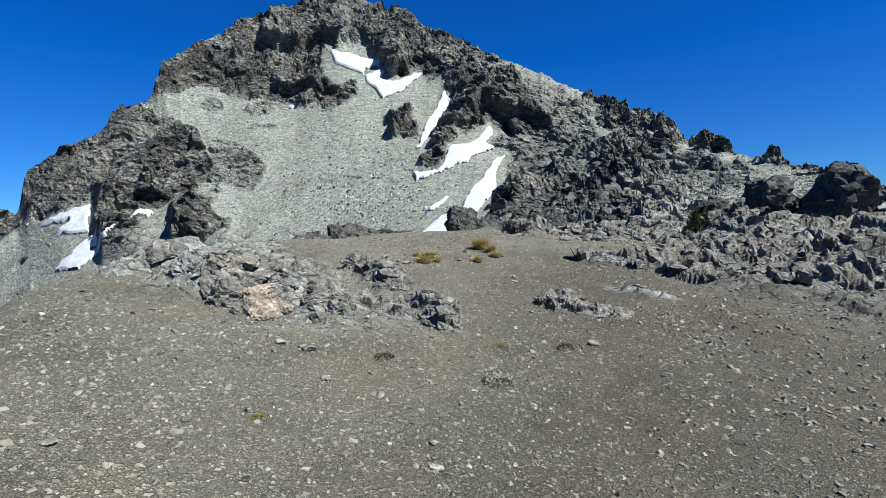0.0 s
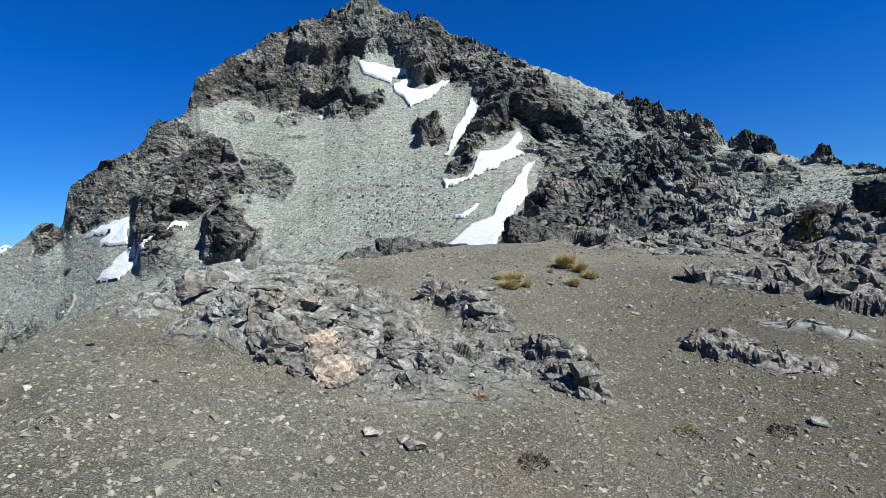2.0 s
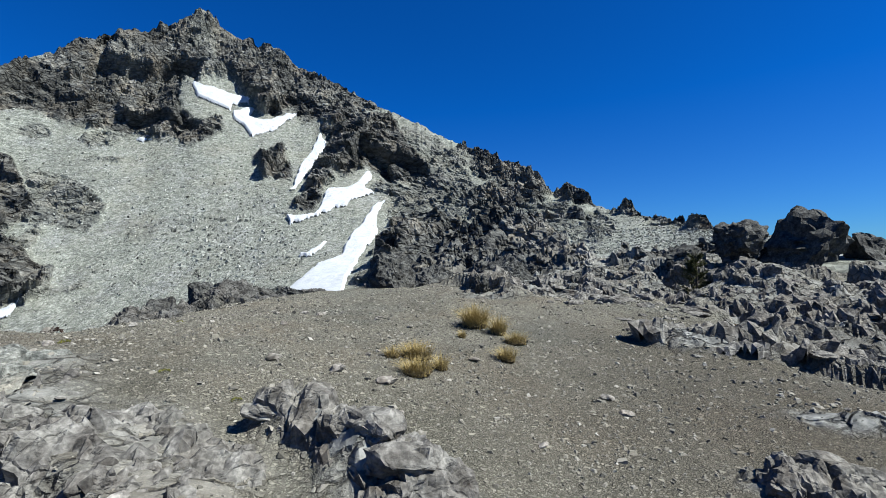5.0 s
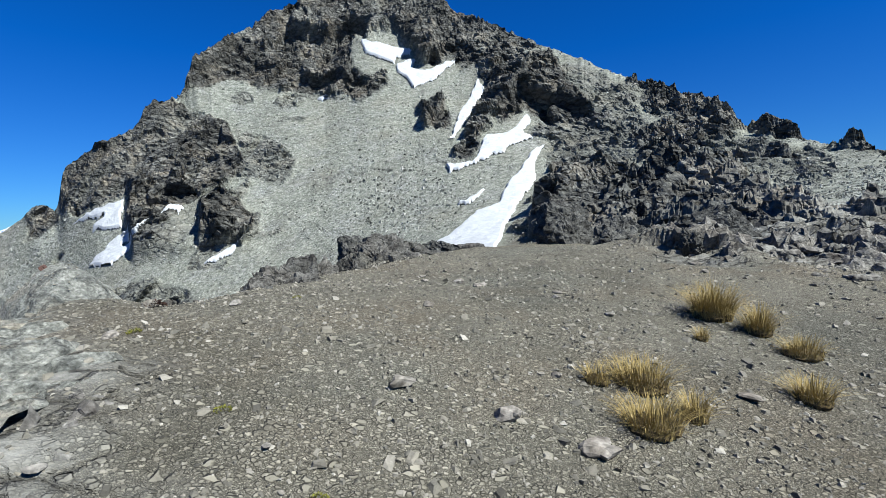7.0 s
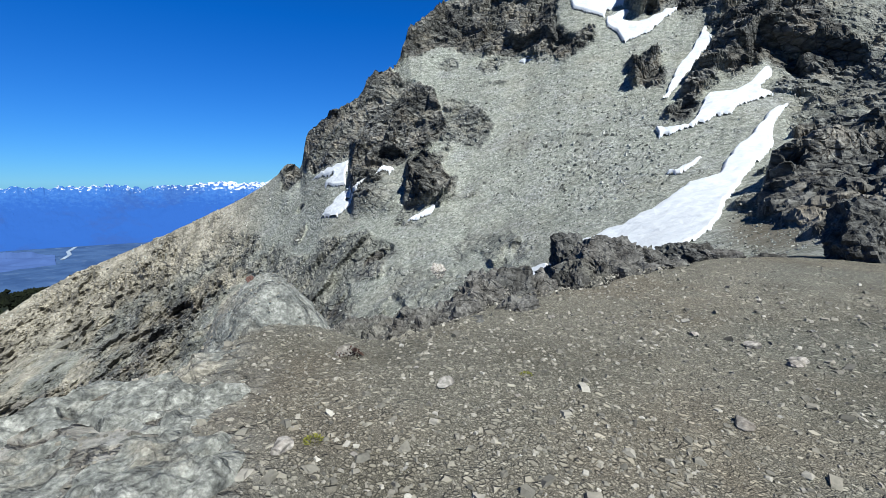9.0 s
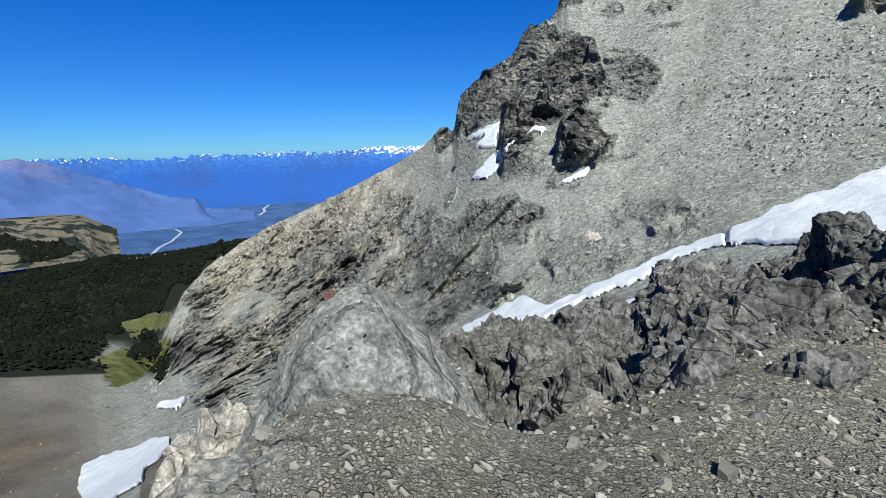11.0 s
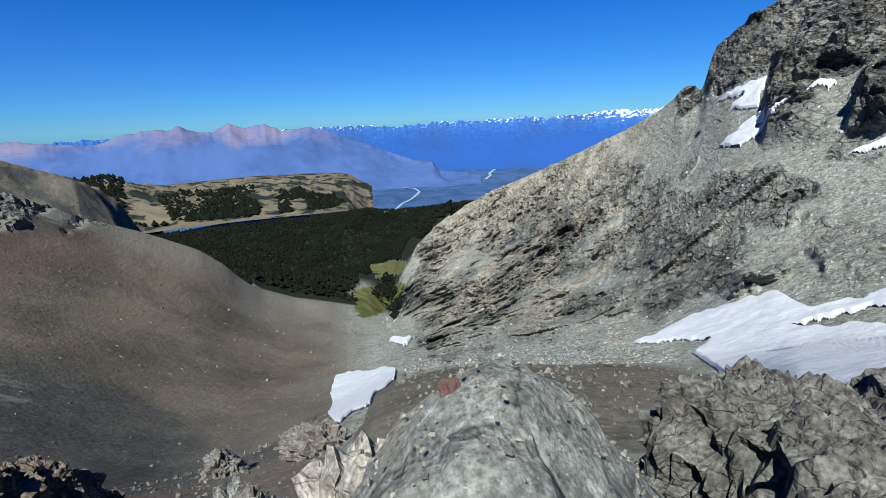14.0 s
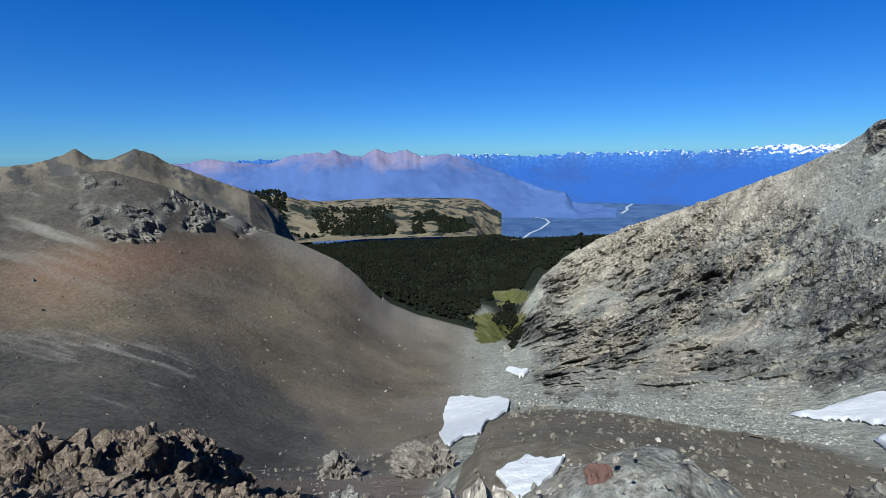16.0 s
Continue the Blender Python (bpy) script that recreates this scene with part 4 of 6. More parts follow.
def saddle():
    xs, ys = np.arange(-16, 28, 0.11), np.arange(-2, 39, 0.11)
    x, y = np.meshgrid(xs, ys, indexing="ij")
    z, rock = saddle_height(x.ravel(), y.ravel())
    z, rock = z.reshape(x.shape), rock.reshape(x.shape)
    edge = np.minimum.reduce([x - xs[0], xs[-1] - x, y - ys[0], ys[-1] - y])
    az, r = bearing(x, y)
    z -= 0.8 * (1 - smooth(0, 1.5, edge)) + 2.5 * smooth(10, 13, r - along(RIM, az, 1))
    z -= 0.8 * crag_keep(x, y)
    me = grid_mesh("saddle", x, y, z)
    put_attr(me, "rock", rock)
    put_attr(me, "dark", smooth(-2.5, 3.5, x - 0.15 * (y - 10) + 2.0 * fbm(x / 3, y / 3, 0 * x, 4, 66)) * (1 - smooth(17, 22, y)))
    me.materials.append(M_SADDLE)
    return tagged(new("saddle", me), "stony mountain saddle with grey-brown gravel and low outcrops", "ground", kind="structure")


saddle()


def top(x, y):
    """Height of the saddle at one place."""
    z, _ = saddle_height(np.array([float(x)]), np.array([float(y)]))
    return float(z[0])


# ---- snow beds ----
def drape(name, poly):
    """A bed of snow that lies on the sheet inside an outline."""
    az1, R, Z, X, Y, EL = SHEET
    p = np.array(poly)
    a0, a1, e0, e1 = p[:, 0].min(), p[:, 0].max(), p[:, 1].min(), p[:, 1].max()
    step = 0.08 if len(poly) > 18 else 0.06
    aa, ee = np.arange(a0, a1 + step, step), np.arange(e0, e1 + step, step * 0.5)
    A, E = np.meshgrid(aa, ee, indexing="ij")
    x, y, z = (np.zeros(A.shape) for _ in range(3))
    first, last = START[1], START[5]
    for i, a in enumerate(aa):
        k = np.interp(a, az1, np.arange(len(az1)))
        k0 = min(int(k), len(az1) - 2)
        f = k - k0
        cols = [(1 - f) * V[k0, first:last] + f * V[k0 + 1, first:last] for V in (EL, X, Y, Z)]
        order = np.maximum.accumulate(cols[0]) + np.arange(last - first) * 1e-7
        x[i], y[i], z[i] = (np.interp(ee, order, c) for c in cols[1:])
    jit = 0.30 * fbm(A * 0.7, E * 0.7, 0 * A, 2, 83) + 0.24 * fbm(A * 1.5, E * 1.5, 0 * A, 3, 84)
    keep = inside(poly, A + jit, E + 0.6 * jit)
    r = np.hypot(x - OX, y - OY)
    wave = fbm(x / 6, y / 6, z / 6, 3, 85)
    # thin at the rim of the bed
    depth = keep.astype(float)
    for _ in range(24 if len(poly) > 18 else 10):
        depth[1:-1, 1:-1] = 0.2 * (depth[1:-1, 1:-1] + depth[:-2, 1:-1] + depth[2:, 1:-1] + depth[1:-1, :-2] + depth[1:-1, 2:])
    z = z - 0.01 + (0.14 + 0.0055 * r) * np.clip((depth - 0.42) * 2.6, 0, 1.3) * (1 + 0.4 * wave)
    quad = keep[:-1, :-1] & keep[1:, :-1] & keep[1:, 1:] & keep[:-1, 1:]
    n, m = A.shape
    i, j = np.nonzero(quad)
    b = i * m + j
    faces = np.stack([b, b + m, b + m + 1, b + 1], -1)
    used = np.unique(faces)
    remap = np.zeros(n * m, int)
    remap[used] = np.arange(len(used))
    verts = np.stack([x, y, z], -1).reshape(-1, 3)[used]
    me = quad_mesh("snow_bed", verts, remap[faces], True)
    me.materials.append(M_SNOW)
    ob = tagged(new("snow_bed", me), "old white summer snow lying in a rocky gully", "snow patch", "snow beds of the mountain")
    return ob


for _name, _poly in SNOW:
    drape(_name, _poly)


# ---- hills and ranges beyond ----
def ridge(name, line, base_r, base_z, back, mat, rough, step=0.1, rows=60, seed=0, jag=0.0, sink=0.0):
    """A hill whose crest follows bearing, distance, height angle; its foot lies at base_r."""
    keys = np.array(line, float)
    az = np.arange(keys[0, 0], keys[-1, 0] + step / 2, step)
    rc, ec = np.interp(az, keys[:, 0], keys[:, 1]), np.interp(az, keys[:, 0], keys[:, 2])
    teeth = jag * fbm(az * 2.1, 0 * az, 0 * az, 5, seed + 3, 0.6)
    zc = OZ + rc * np.tan(np.radians(ec))
    k = np.exp(-0.5 * (np.arange(-6, 6.01, step) / 2.0) ** 2)
    zs = np.convolve(np.pad(zc, len(k) // 2, "edge"), k / k.sum(), "valid")[: len(zc)]
    ends = 1 - smooth(0, 3, az - az[0])
    t = np.concatenate([np.linspace(0, 1, rows), np.linspace(1, 2, 8)[1:]])
    A = np.repeat(az[:, None], len(t), 1)
    f = np.minimum(t, 1)[None]
    g = np.maximum(t - 1, 0)[None]
    r = base_r + (rc[:, None] - base_r) * f + back * g
    z = base_z + (zs[:, None] - base_z) * f ** 1.15 + (zc - zs)[:, None] * f ** 5 - (zc[:, None] - base_z) * g - sink * ends[:, None] * (1 - 0.6 * f) + (np.radians(teeth) * rc)[:, None] * f ** 7 * (1 - g)
    a = np.radians(A)
    x, y = OX - np.sin(a) * r, OY + np.cos(a) * r
    w = np.sin(np.pi * np.clip(t / 2, 0, 1))[None] * (0.35 + 0.65 * (1 - f * (g == 0) * 0.5))
    s = rough * 6
    spur = 1 - 2 * np.abs(fbm(x / s + 0.3 * z / s, y / s, z / (3 * s), 5, seed))
    z = z + rough * (spur - 0.5) * w * (1 - 0.8 * (np.abs(t - 1) < 0.03))[None]
    me = grid_mesh(name, x, y, z)
    put_attr(me, "up", t[None] * np.clip((zc - base_z) / (zc.max() - base_z), 0, 1)[:, None])
    for p in me.polygons:
        p.use_smooth = rough > 30
    me.materials.append(mat)
    return new(name, me)


def hill_material(name, low, high, dark, patch=0.5, scale=0.01):
    n = Nodes(name)
    v = n.noise(scale, 8, 0.65)
    base = n.ramp(v, (0.38, low), (0.62, high))
    k = n.ramp(n.noise(scale * 2.3, 7, 0.62), (patch, 0.0), (patch + 0.06, 1.0))
    base = n.mix(k, base, dark)
    return n.done(base, 0.95, n.bump(n.noise(scale * 6, 7, 0.7), 0.6, 6), 0.1)


def haze_tint_material(name, low, mid, snow_from, snow=(0.75, 0.78, 0.85), grain=0.004):
    """Distance haze painted in as blue, with bare or snowy heads."""
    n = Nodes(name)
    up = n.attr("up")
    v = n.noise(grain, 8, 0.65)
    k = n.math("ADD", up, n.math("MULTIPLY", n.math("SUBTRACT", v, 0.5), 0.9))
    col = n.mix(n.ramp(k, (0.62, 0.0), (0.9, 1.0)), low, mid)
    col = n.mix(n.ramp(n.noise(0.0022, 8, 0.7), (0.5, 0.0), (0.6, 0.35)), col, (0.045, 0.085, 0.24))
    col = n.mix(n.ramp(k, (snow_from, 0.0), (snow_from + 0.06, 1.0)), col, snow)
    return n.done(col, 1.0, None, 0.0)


M_HILL = hill_material("far_brown_hill", (0.15, 0.125, 0.085), (0.225, 0.19, 0.13), (0.018, 0.026, 0.020), 0.49, 0.006)
M_PEAK = hill_material("far_grey_peak", (0.115, 0.102, 0.082), (0.205, 0.178, 0.138), (0.085, 0.084, 0.08), 0.5, 0.014)
# the haze of distance is put into the blues of mountain and range
M_HAZE_BLUE = haze_tint_material("blue_mountain", (0.085, 0.155, 0.37), (0.23, 0.215, 0.33), 1.35)
M_HAZE_RANGE = haze_tint_material("snowy_range", (0.03, 0.11, 0.38), (0.055, 0.17, 0.46), 0.91, grain=0.03)
# the plain's blues carry painted haze too
M_HAZE_PLAIN = hill_material("haze_blue_plain", (0.035, 0.085, 0.21), (0.065, 0.135, 0.29), (0.10, 0.17, 0.31), 0.60, 0.008)

tagged(ridge("brown_hill", [(79, 1560, -12), (81, 1600, -10.2), (81.5, 1640, -9.5), (83.6, 1720, -7.8), (87.6, 1750, -6.6), (92.3, 1800, -6.0), (94.3, 1780, -6.4), (98.3, 1750, -6.3), (102, 1700, -5.5), (105, 1650, -4.6), (108, 1650, -4.7), (112, 1600, -6)], 1205, -214, 500, M_HILL, 24, 0.1, 44, 101, 0.06, 110),
       "rounded brown hill with dark patches of beech wood", "hill")
tagged(ridge("grey_mountain", [(101.5, 1150, -13.5), (103.5, 1080, -9.5), (105, 1020, -6.4), (107.9, 950, -4.1), (110.1, 945, -3.2), (112.7, 940, -2.0), (115.2, 935, -0.9), (116.5, 932, 0.0), (117.9, 930, 0.5), (120.4, 930, -0.5), (121.5, 930, -0.4), (122.7, 930, 0.7), (123.7, 930, 0.1), (125.9, 930, -0.7), (128.2, 930, -1.0), (136, 930, 0), (150, 900, 1)],
             680, -218, 300, M_PEAK, 40, 0.14, 46, 111, 0.10),
       "grey and brown rocky peaks beyond the slope", "mountain")
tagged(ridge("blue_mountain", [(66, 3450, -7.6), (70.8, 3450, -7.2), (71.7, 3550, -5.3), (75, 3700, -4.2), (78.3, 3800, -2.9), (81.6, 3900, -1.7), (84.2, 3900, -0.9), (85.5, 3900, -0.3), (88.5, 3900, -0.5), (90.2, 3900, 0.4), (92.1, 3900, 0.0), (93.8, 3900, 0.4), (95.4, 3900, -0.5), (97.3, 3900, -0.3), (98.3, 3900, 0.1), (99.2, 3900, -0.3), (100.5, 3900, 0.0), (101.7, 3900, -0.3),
                               (104.2, 3900, -0.8), (106.6, 3900, -1.3), (110, 3900, -0.9), (111.9, 3900, -0.4), (113.8, 3900, -0.9), (130, 3900, -1)], 3050, -430, 600, M_HAZE_BLUE, 130, 0.14, 44, 121, 0.16),
       "mountain painted in haze blue, with bare reddish summits", "mountain", kind="structure")
tagged(ridge("snowy_range", [(30, 4700, -0.3), (47.6, 4700, 0.1), (50.4, 4700, 0.1), (53.7, 4700, -0.2), (57.6, 4700, -0.5), (62.5, 4700, -0.3), (65.9, 4700, -0.5), (71.9, 4700, -0.5), (75.1, 4700, -0.7), (79, 4700, -0.5), (82.9, 4700, -0.4), (86.9, 4700, -0.6), (110, 4700, -0.8)], 4000, -430, 100, M_HAZE_RANGE, 25, 0.1, 26, 131, 0.38),
       "far range painted in haze blue, with snow-capped summits", "mountain", kind="structure")


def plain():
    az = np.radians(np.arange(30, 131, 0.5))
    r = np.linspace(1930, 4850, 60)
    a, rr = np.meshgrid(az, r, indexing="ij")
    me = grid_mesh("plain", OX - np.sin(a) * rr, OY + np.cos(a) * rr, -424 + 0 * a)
    me.materials.append(M_HAZE_PLAIN)
    return tagged(new("plain", me), "wide valley floor painted in haze blue", "valley", kind="structure")


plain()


# ---- rocks ----
def rock_mesh(name, seed, size, cuts=12, level=3, rough=0.10, mat=None, smooth_faces=False):
    """An angular block: a ball cut by planes, then broken into facets."""
    rng = np.random.RandomState(seed)
    bm = bmesh.new()
    bmesh.ops.create_icosphere(bm, subdivisions=level, radius=1.0)
    me = bpy.data.meshes.new(name)
    bm.to_mesh(me)
    bm.free()
    p = np.zeros(len(me.vertices) * 3)
    me.vertices.foreach_get("co", p)
    p = p.reshape(-1, 3)
    for _ in range(cuts):
        n = rng.normal(size=3)
        n /= np.linalg.norm(n)
        p -= np.maximum(p @ n - rng.uniform(0.64 if cuts == 16 else 0.45, 0.88), 0)[:, None] * n
    p /= np.abs(p).max(0)
    p *= np.array(size) / 2
    nrm = p / (np.linalg.norm(p, axis=1, keepdims=True) + 1e-9)
    if name == "rock_knob":  # a cone with a rounded head
        t = np.clip(2 * p[:, 2] / size[2], -0.2, 0.999)
        p[:, :2] *= (0.45 + 0.55 * (1.12 - t) / np.sqrt(1.05 - t * t))[:, None]
    s = float(max(size))
    o = seed * 7.7
    f = 0.8 * facets(p[:, 0] / s * 4 + o, p[:, 1] / s * 4, p[:, 2] / s * 5, 91, sharp=40) + 0.55 * facets(p[:, 0] / s * 9 + o, p[:, 1] / s * 9, p[:, 2] / s * 12, 93, sharp=40) + 0.32 * facets(p[:, 0] / s * 22 + o, p[:, 1] / s * 22, p[:, 2] / s * 28, 95, sharp=40)
    p += nrm * (f * rough * s)[:, None]
    me.vertices.foreach_set("co", p.ravel())
    me.polygons.foreach_set("use_smooth", np.full(len(me.polygons), smooth_faces))
    me.update()
    if mat:
        me.materials.append(mat)
    return me


def rock(name, x, y, z_top, size, seed, mat, label, category="rock", turn=0, level=4, rough=0.10, cuts=12, group="", tilt=(0, 0)):
    """A rock whose head is at z_top and whose foot is sunk into the ground."""
    me = rock_mesh(name, seed, size, cuts, level, rough, mat, name == "rock_knob")
    ob = new(name, me)
    ob.matrix_world = pose(x, y, z_top - 0.5 * size[2], tilt[0], tilt[1], turn)
    return tagged(ob, label, category, group)


# blocks of the crag at the saddle's edge: x, y, height of the head, size, turn
CRAG_BLOCKS = [(-10.4, 24.3, -2.1, 2.9, 2.3, 4.0, 20), (-11.9, 27.6, -3.1, 1.5, 1.4, 2.4, 0), (-9.3, 26.2, -1.7, 2.6, 2.2, 4.2, 35), (-8.4, 28.0, -1.0, 3.0, 2.6, 4.2, 10),
               (-7.6, 24.4, -1.8, 2.3, 2.0, 3.2, 60), (-6.5, 22.9, -1.45, 1.9, 1.7, 2.2, 15), (-9.3, 22.2, -2.4, 1.7, 1.5, 2.6, 40), (-8.0, 21.6, -2.0, 1.5, 1.4, 2.2, 70),
               (-11.0, 30.6, -3.0, 2.4, 2.2, 3.6, 5), (-9.4, 32.2, -2.1, 2.8, 2.0, 3.6, 30), (-11.2, 25.9, -3.4, 1.8, 1.6, 2.6, 80)]
CRAG_BLOCKS += [(-6.3, 26.0, -1.3, 2.4, 2.2, 3.0, 25), (-6.8, 30.6, -1.0, 2.6, 2.2, 3.0, 0), (-8.9, 23.6, -2.7, 1.3, 1.2, 1.8, 10), (-10.2, 21.4, -3.2, 1.6, 1.4, 2.2, 55), (-5.2, 24.3, -1.35, 1.6, 1.3, 1.8, 45)]


def bedrock(name, x0, x1, y0, y1, step, height, grain, mat, label, lump=1.0):
    """Bare fractured rock over a stretch of the plan: a surface broken along its normals into blocks of several sizes. height gives z and where rock shows."""
    xs, ys = np.arange(x0, x1, step), np.arange(y0, y1, step)
    x, y = np.meshgrid(xs, ys, indexing="ij")
    z, mask = (v.reshape(x.shape) for v in height(x.ravel(), y.ravel()))
    gx, gy = np.gradient(z, step)
    nrm = np.stack([-gx, -gy, np.ones_like(z)], -1)
    nrm /= np.linalg.norm(nrm, axis=-1, keepdims=True)
    u, v = 0.9 * x - 0.43 * z, 0.43 * x + 0.9 * z
    d = sum(a * facets(u / s, y / s * 1.2, v / s * 1.5, 130 + k, 1.2, 45) for k, (s, a) in enumerate(grain))
    d = d + lump * (0.13 * (0.25 - np.abs(fbm(x / 0.6, y / 0.6, z / 0.6, 3, 144))) + 0.06 * fbm(x / 0.22, y / 0.22, z / 0.22, 3, 145, 0.6))
    x, y, z = x + nrm[..., 0] * d * mask, y + nrm[..., 1] * d * mask, z + nrm[..., 2] * d * mask
    me = grid_mesh(name, x, y, z)
    gone = np.nonzero(mask.ravel() < 0.05)[0]
    if len(gone):
        bm = bmesh.new()
        bm.from_mesh(me)
        bm.verts.ensure_lookup_table()
        bmesh.ops.delete(bm, geom=[bm.verts[i] for i in gone], context="VERTS")
        bm.to_mesh(me)
        bm.free()
    me.materials.append(mat)
    return tagged(new(name, me), label, "crag", kind="structure")


def crag_height(x, y):
    """Heads of rock side by side, with gaps between them."""
    z = saddle_height(x, y)[0] - 0.12
    w = 0.35 * fbm(x / 1.1, y / 1.1, 0 * x, 3, 141)
    for bx, by, zt, sx, sy, sz, turn in CRAG_BLOCKS:
        c, s = math.cos(radians(turn)), math.sin(radians(turn))
        u, v = ((x - bx) * c + (y - by) * s) / (0.60 * sx), (-(x - bx) * s + (y - by) * c) / (0.56 * sy)
        d = (np.abs(u) ** 2.6 + np.abs(v) ** 2.6) ** (1 / 2.6) + w
        z = np.maximum(z, zt - 0.28 - (0.35 if by > 25.5 else 0.0) - 0.18 * d * d - 0.62 * sz * smooth(0.72, 1.25, d))
    keep = crag_keep(x, y)
    return z - 0.5 * (1 - keep), keep


bedrock("crag", -13.4, -3.0, 19.6, 34, 0.045, crag_height, [(1.1, 0.24), (0.45, 0.12), (0.19, 0.07), (0.09, 0.04)], M_CRAG, "dark grey fractured crag at the edge of the saddle", 1.9)


def outcrop_height(x, y):
    z, rock_ = saddle_height(x, y)
    m = smooth(0.15, 0.6, rock_)
    return z - 0.10 + 0.11 * m, m


bedrock("outcrop", -5.55, 4.6, 9.6, 15.6, 0.045, outcrop_height, [(0.9, 0.11), (0.38, 0.10), (0.16, 0.055), (0.09, 0.02)], M_SLAB, "low grey outcrop of fractured rock on the saddle")
bedrock("flank_rock", -14.5, -5.6, 9.0, 19.4, 0.07, outcrop_height, [(0.9, 0.07), (0.4, 0.06), (0.18, 0.035)], M_KNOB, "bare grey-tan bedrock falling away from the saddle")
bedrock("slab_field", 3.0, 20.5, 15.6, 31.5, 0.09, outcrop_height, [(2.4, 0.40), (1.0, 0.28), (0.42, 0.14), (0.2, 0.05)], M_SLAB, "broken field of grey slabs below the ridge")

brk = random.Random(31)
for i in range(44):
    x, y = brk.uniform(-11.5, -5.4), brk.uniform(20.6, 32.5)
    if math.hypot(x + 9.0, y - 19.6) < 2.4:
        continue
    s = brk.uniform(0.5, 1.5)
    rock("crag_block", x, y, top(x, y) + s * brk.uniform(0.35, 0.75), (s, s * brk.uniform(0.6, 0.9), s * 1.5), 600 + i % 9, M_CRAG, "broken grey block among the crags", "crag", brk.uniform(0, 360), 4, 0.085, 16, "crag blocks at the edge of the saddle")

# the crag's head along the edge of the gravel
EDGE_BLOCKS = [(-6.9, 22.3, -0.28, 1.2, 0.9, 2.0, 15), (-6.45, 23.0, -0.12, 1.3, 1.0, 2.0, 50), (-6.2, 23.7, -0.22, 1.2, 1.0, 1.8, 0), (-6.9, 21.4, -0.5, 1.0, 0.8, 1.6, 30), (-6.3, 20.85, -0.62, 0.9, 0.7, 1.1, 70), (-7.3, 21.2, -0.72, 0.8, 0.7, 1.3, 10), (-7.75, 20.9, -0.85, 0.7, 0.6, 1.2, 45),
               (-6.35, 27.2, 0.10, 1.5, 1.2, 2.0, 20), (-5.3, 26.6, 0.06, 1.9, 1.3, 1.7, -15), (-4.5, 27.2, 0.06, 1.5, 1.1, 1.5, 25), (-3.6, 28.9, -0.08, 1.5, 1.0, 1.2, 0), (-2.7, 29.4, -0.25, 1.3, 0.9, 1.0, 40), (-6.0, 21.9, -0.5, 1.0, 0.8, 1.2, 60), (-5.7, 24.4, -0.45, 1.2, 0.9, 1.1, 5), (-5.75, 25.3, -0.3, 1.1, 0.9, 1.3, 75)]
for i, (x, y, zt, sx, sy, sz, turn) in enumerate(EDGE_BLOCKS):
    rock("crag_block", x, y, zt - 0.1, (sx * 1.1, sy * 1.1, sz), 640 + i, M_DARK if i % 3 == 1 else M_CRAG, "dark fractured crag block rising from the gravel edge", "crag", turn, 5, 0.07, 12, "crag blocks at the edge of the saddle")

RIM_BLOCKS = [(-5.2, 32.6, -1.5, 2.2, 1.4, 1.8, 15), (-3.4, 33.8, -0.9, 2.6, 1.6, 1.9, -10), (-1.2, 32.8, -0.9, 1.8, 1.2, 1.4, 20), (0.9, 31.2, 0.9, 2.6, 2.2, 2.8, 0), (2.6, 29.6, 0.3, 2.2, 1.8, 2.0, 35), (3.7, 26.2, -0.1, 1.1, 0.9, 1.2, 10), (-6.9, 35.4, -1.3, 2.4, 1.5, 1.8, 30), (6.2, 30.4, 0.5, 3.0, 2.0, 2.2, -20)]
for i, (x, y, zt, sx, sy, sz, turn) in enumerate(RIM_BLOCKS):
    rock("rim_block", x, y, zt, (sx, sy, sz), 240 + i, M_DARK, "dark weathered boulder on the rim of the saddle", "boulder", turn, 5, 0.06, 16, "boulders on the rim")

# the big dark boulders on the skyline, and lesser ones beside them
for i, (x, y, zt, sx, sy, sz, turn) in enumerate([(19.7, 29.8, 2.4, 3.3, 2.6, 2.3, 20), (24.4, 29.4, 3.0, 5.2, 4.0, 4.2, -10), (27.6, 28.6, 1.4, 3.4, 2.6, 2.6, 40), (29.5, 26.0, 1.2, 3.0, 2.4, 2.2, 0), (22.0, 31.5, 1.2, 2.2, 1.8, 1.6, 60), (17.0, 31.0, 1.1, 2.4, 2.0, 1.8, 15)]):
    rock("skyline_boulder", x, y, zt, (sx, sy, sz), 260 + i, M_DARK, "large black weathered boulder standing on a rocky ridge", "boulder", turn, 4, 0.07, 14, "skyline boulders")

# the smooth knob below the viewpoint, with a red stone on its flank
knob = rock("rock_knob", -9.05, 19.4, -0.06, (4.1, 2.9, 4.8), 281, M_KNOB, "smooth grey rounded knob of weathered rock", "rock", 145, 5, 0.016, 0)
rock("red_stone", -9.22, 19.22, -0.01, (0.12, 0.11, 0.16), 282, M_RED, "small rust-red stone lying on a grey rock", "stone", 20, 3, 0.08)
rock("red_stone", -8.35, 25.0, -2.25, (0.45, 0.35, 0.4), 283, M_RED, "small rust-red stone wedged in a dark crag", "stone", 50, 3, 0.08)

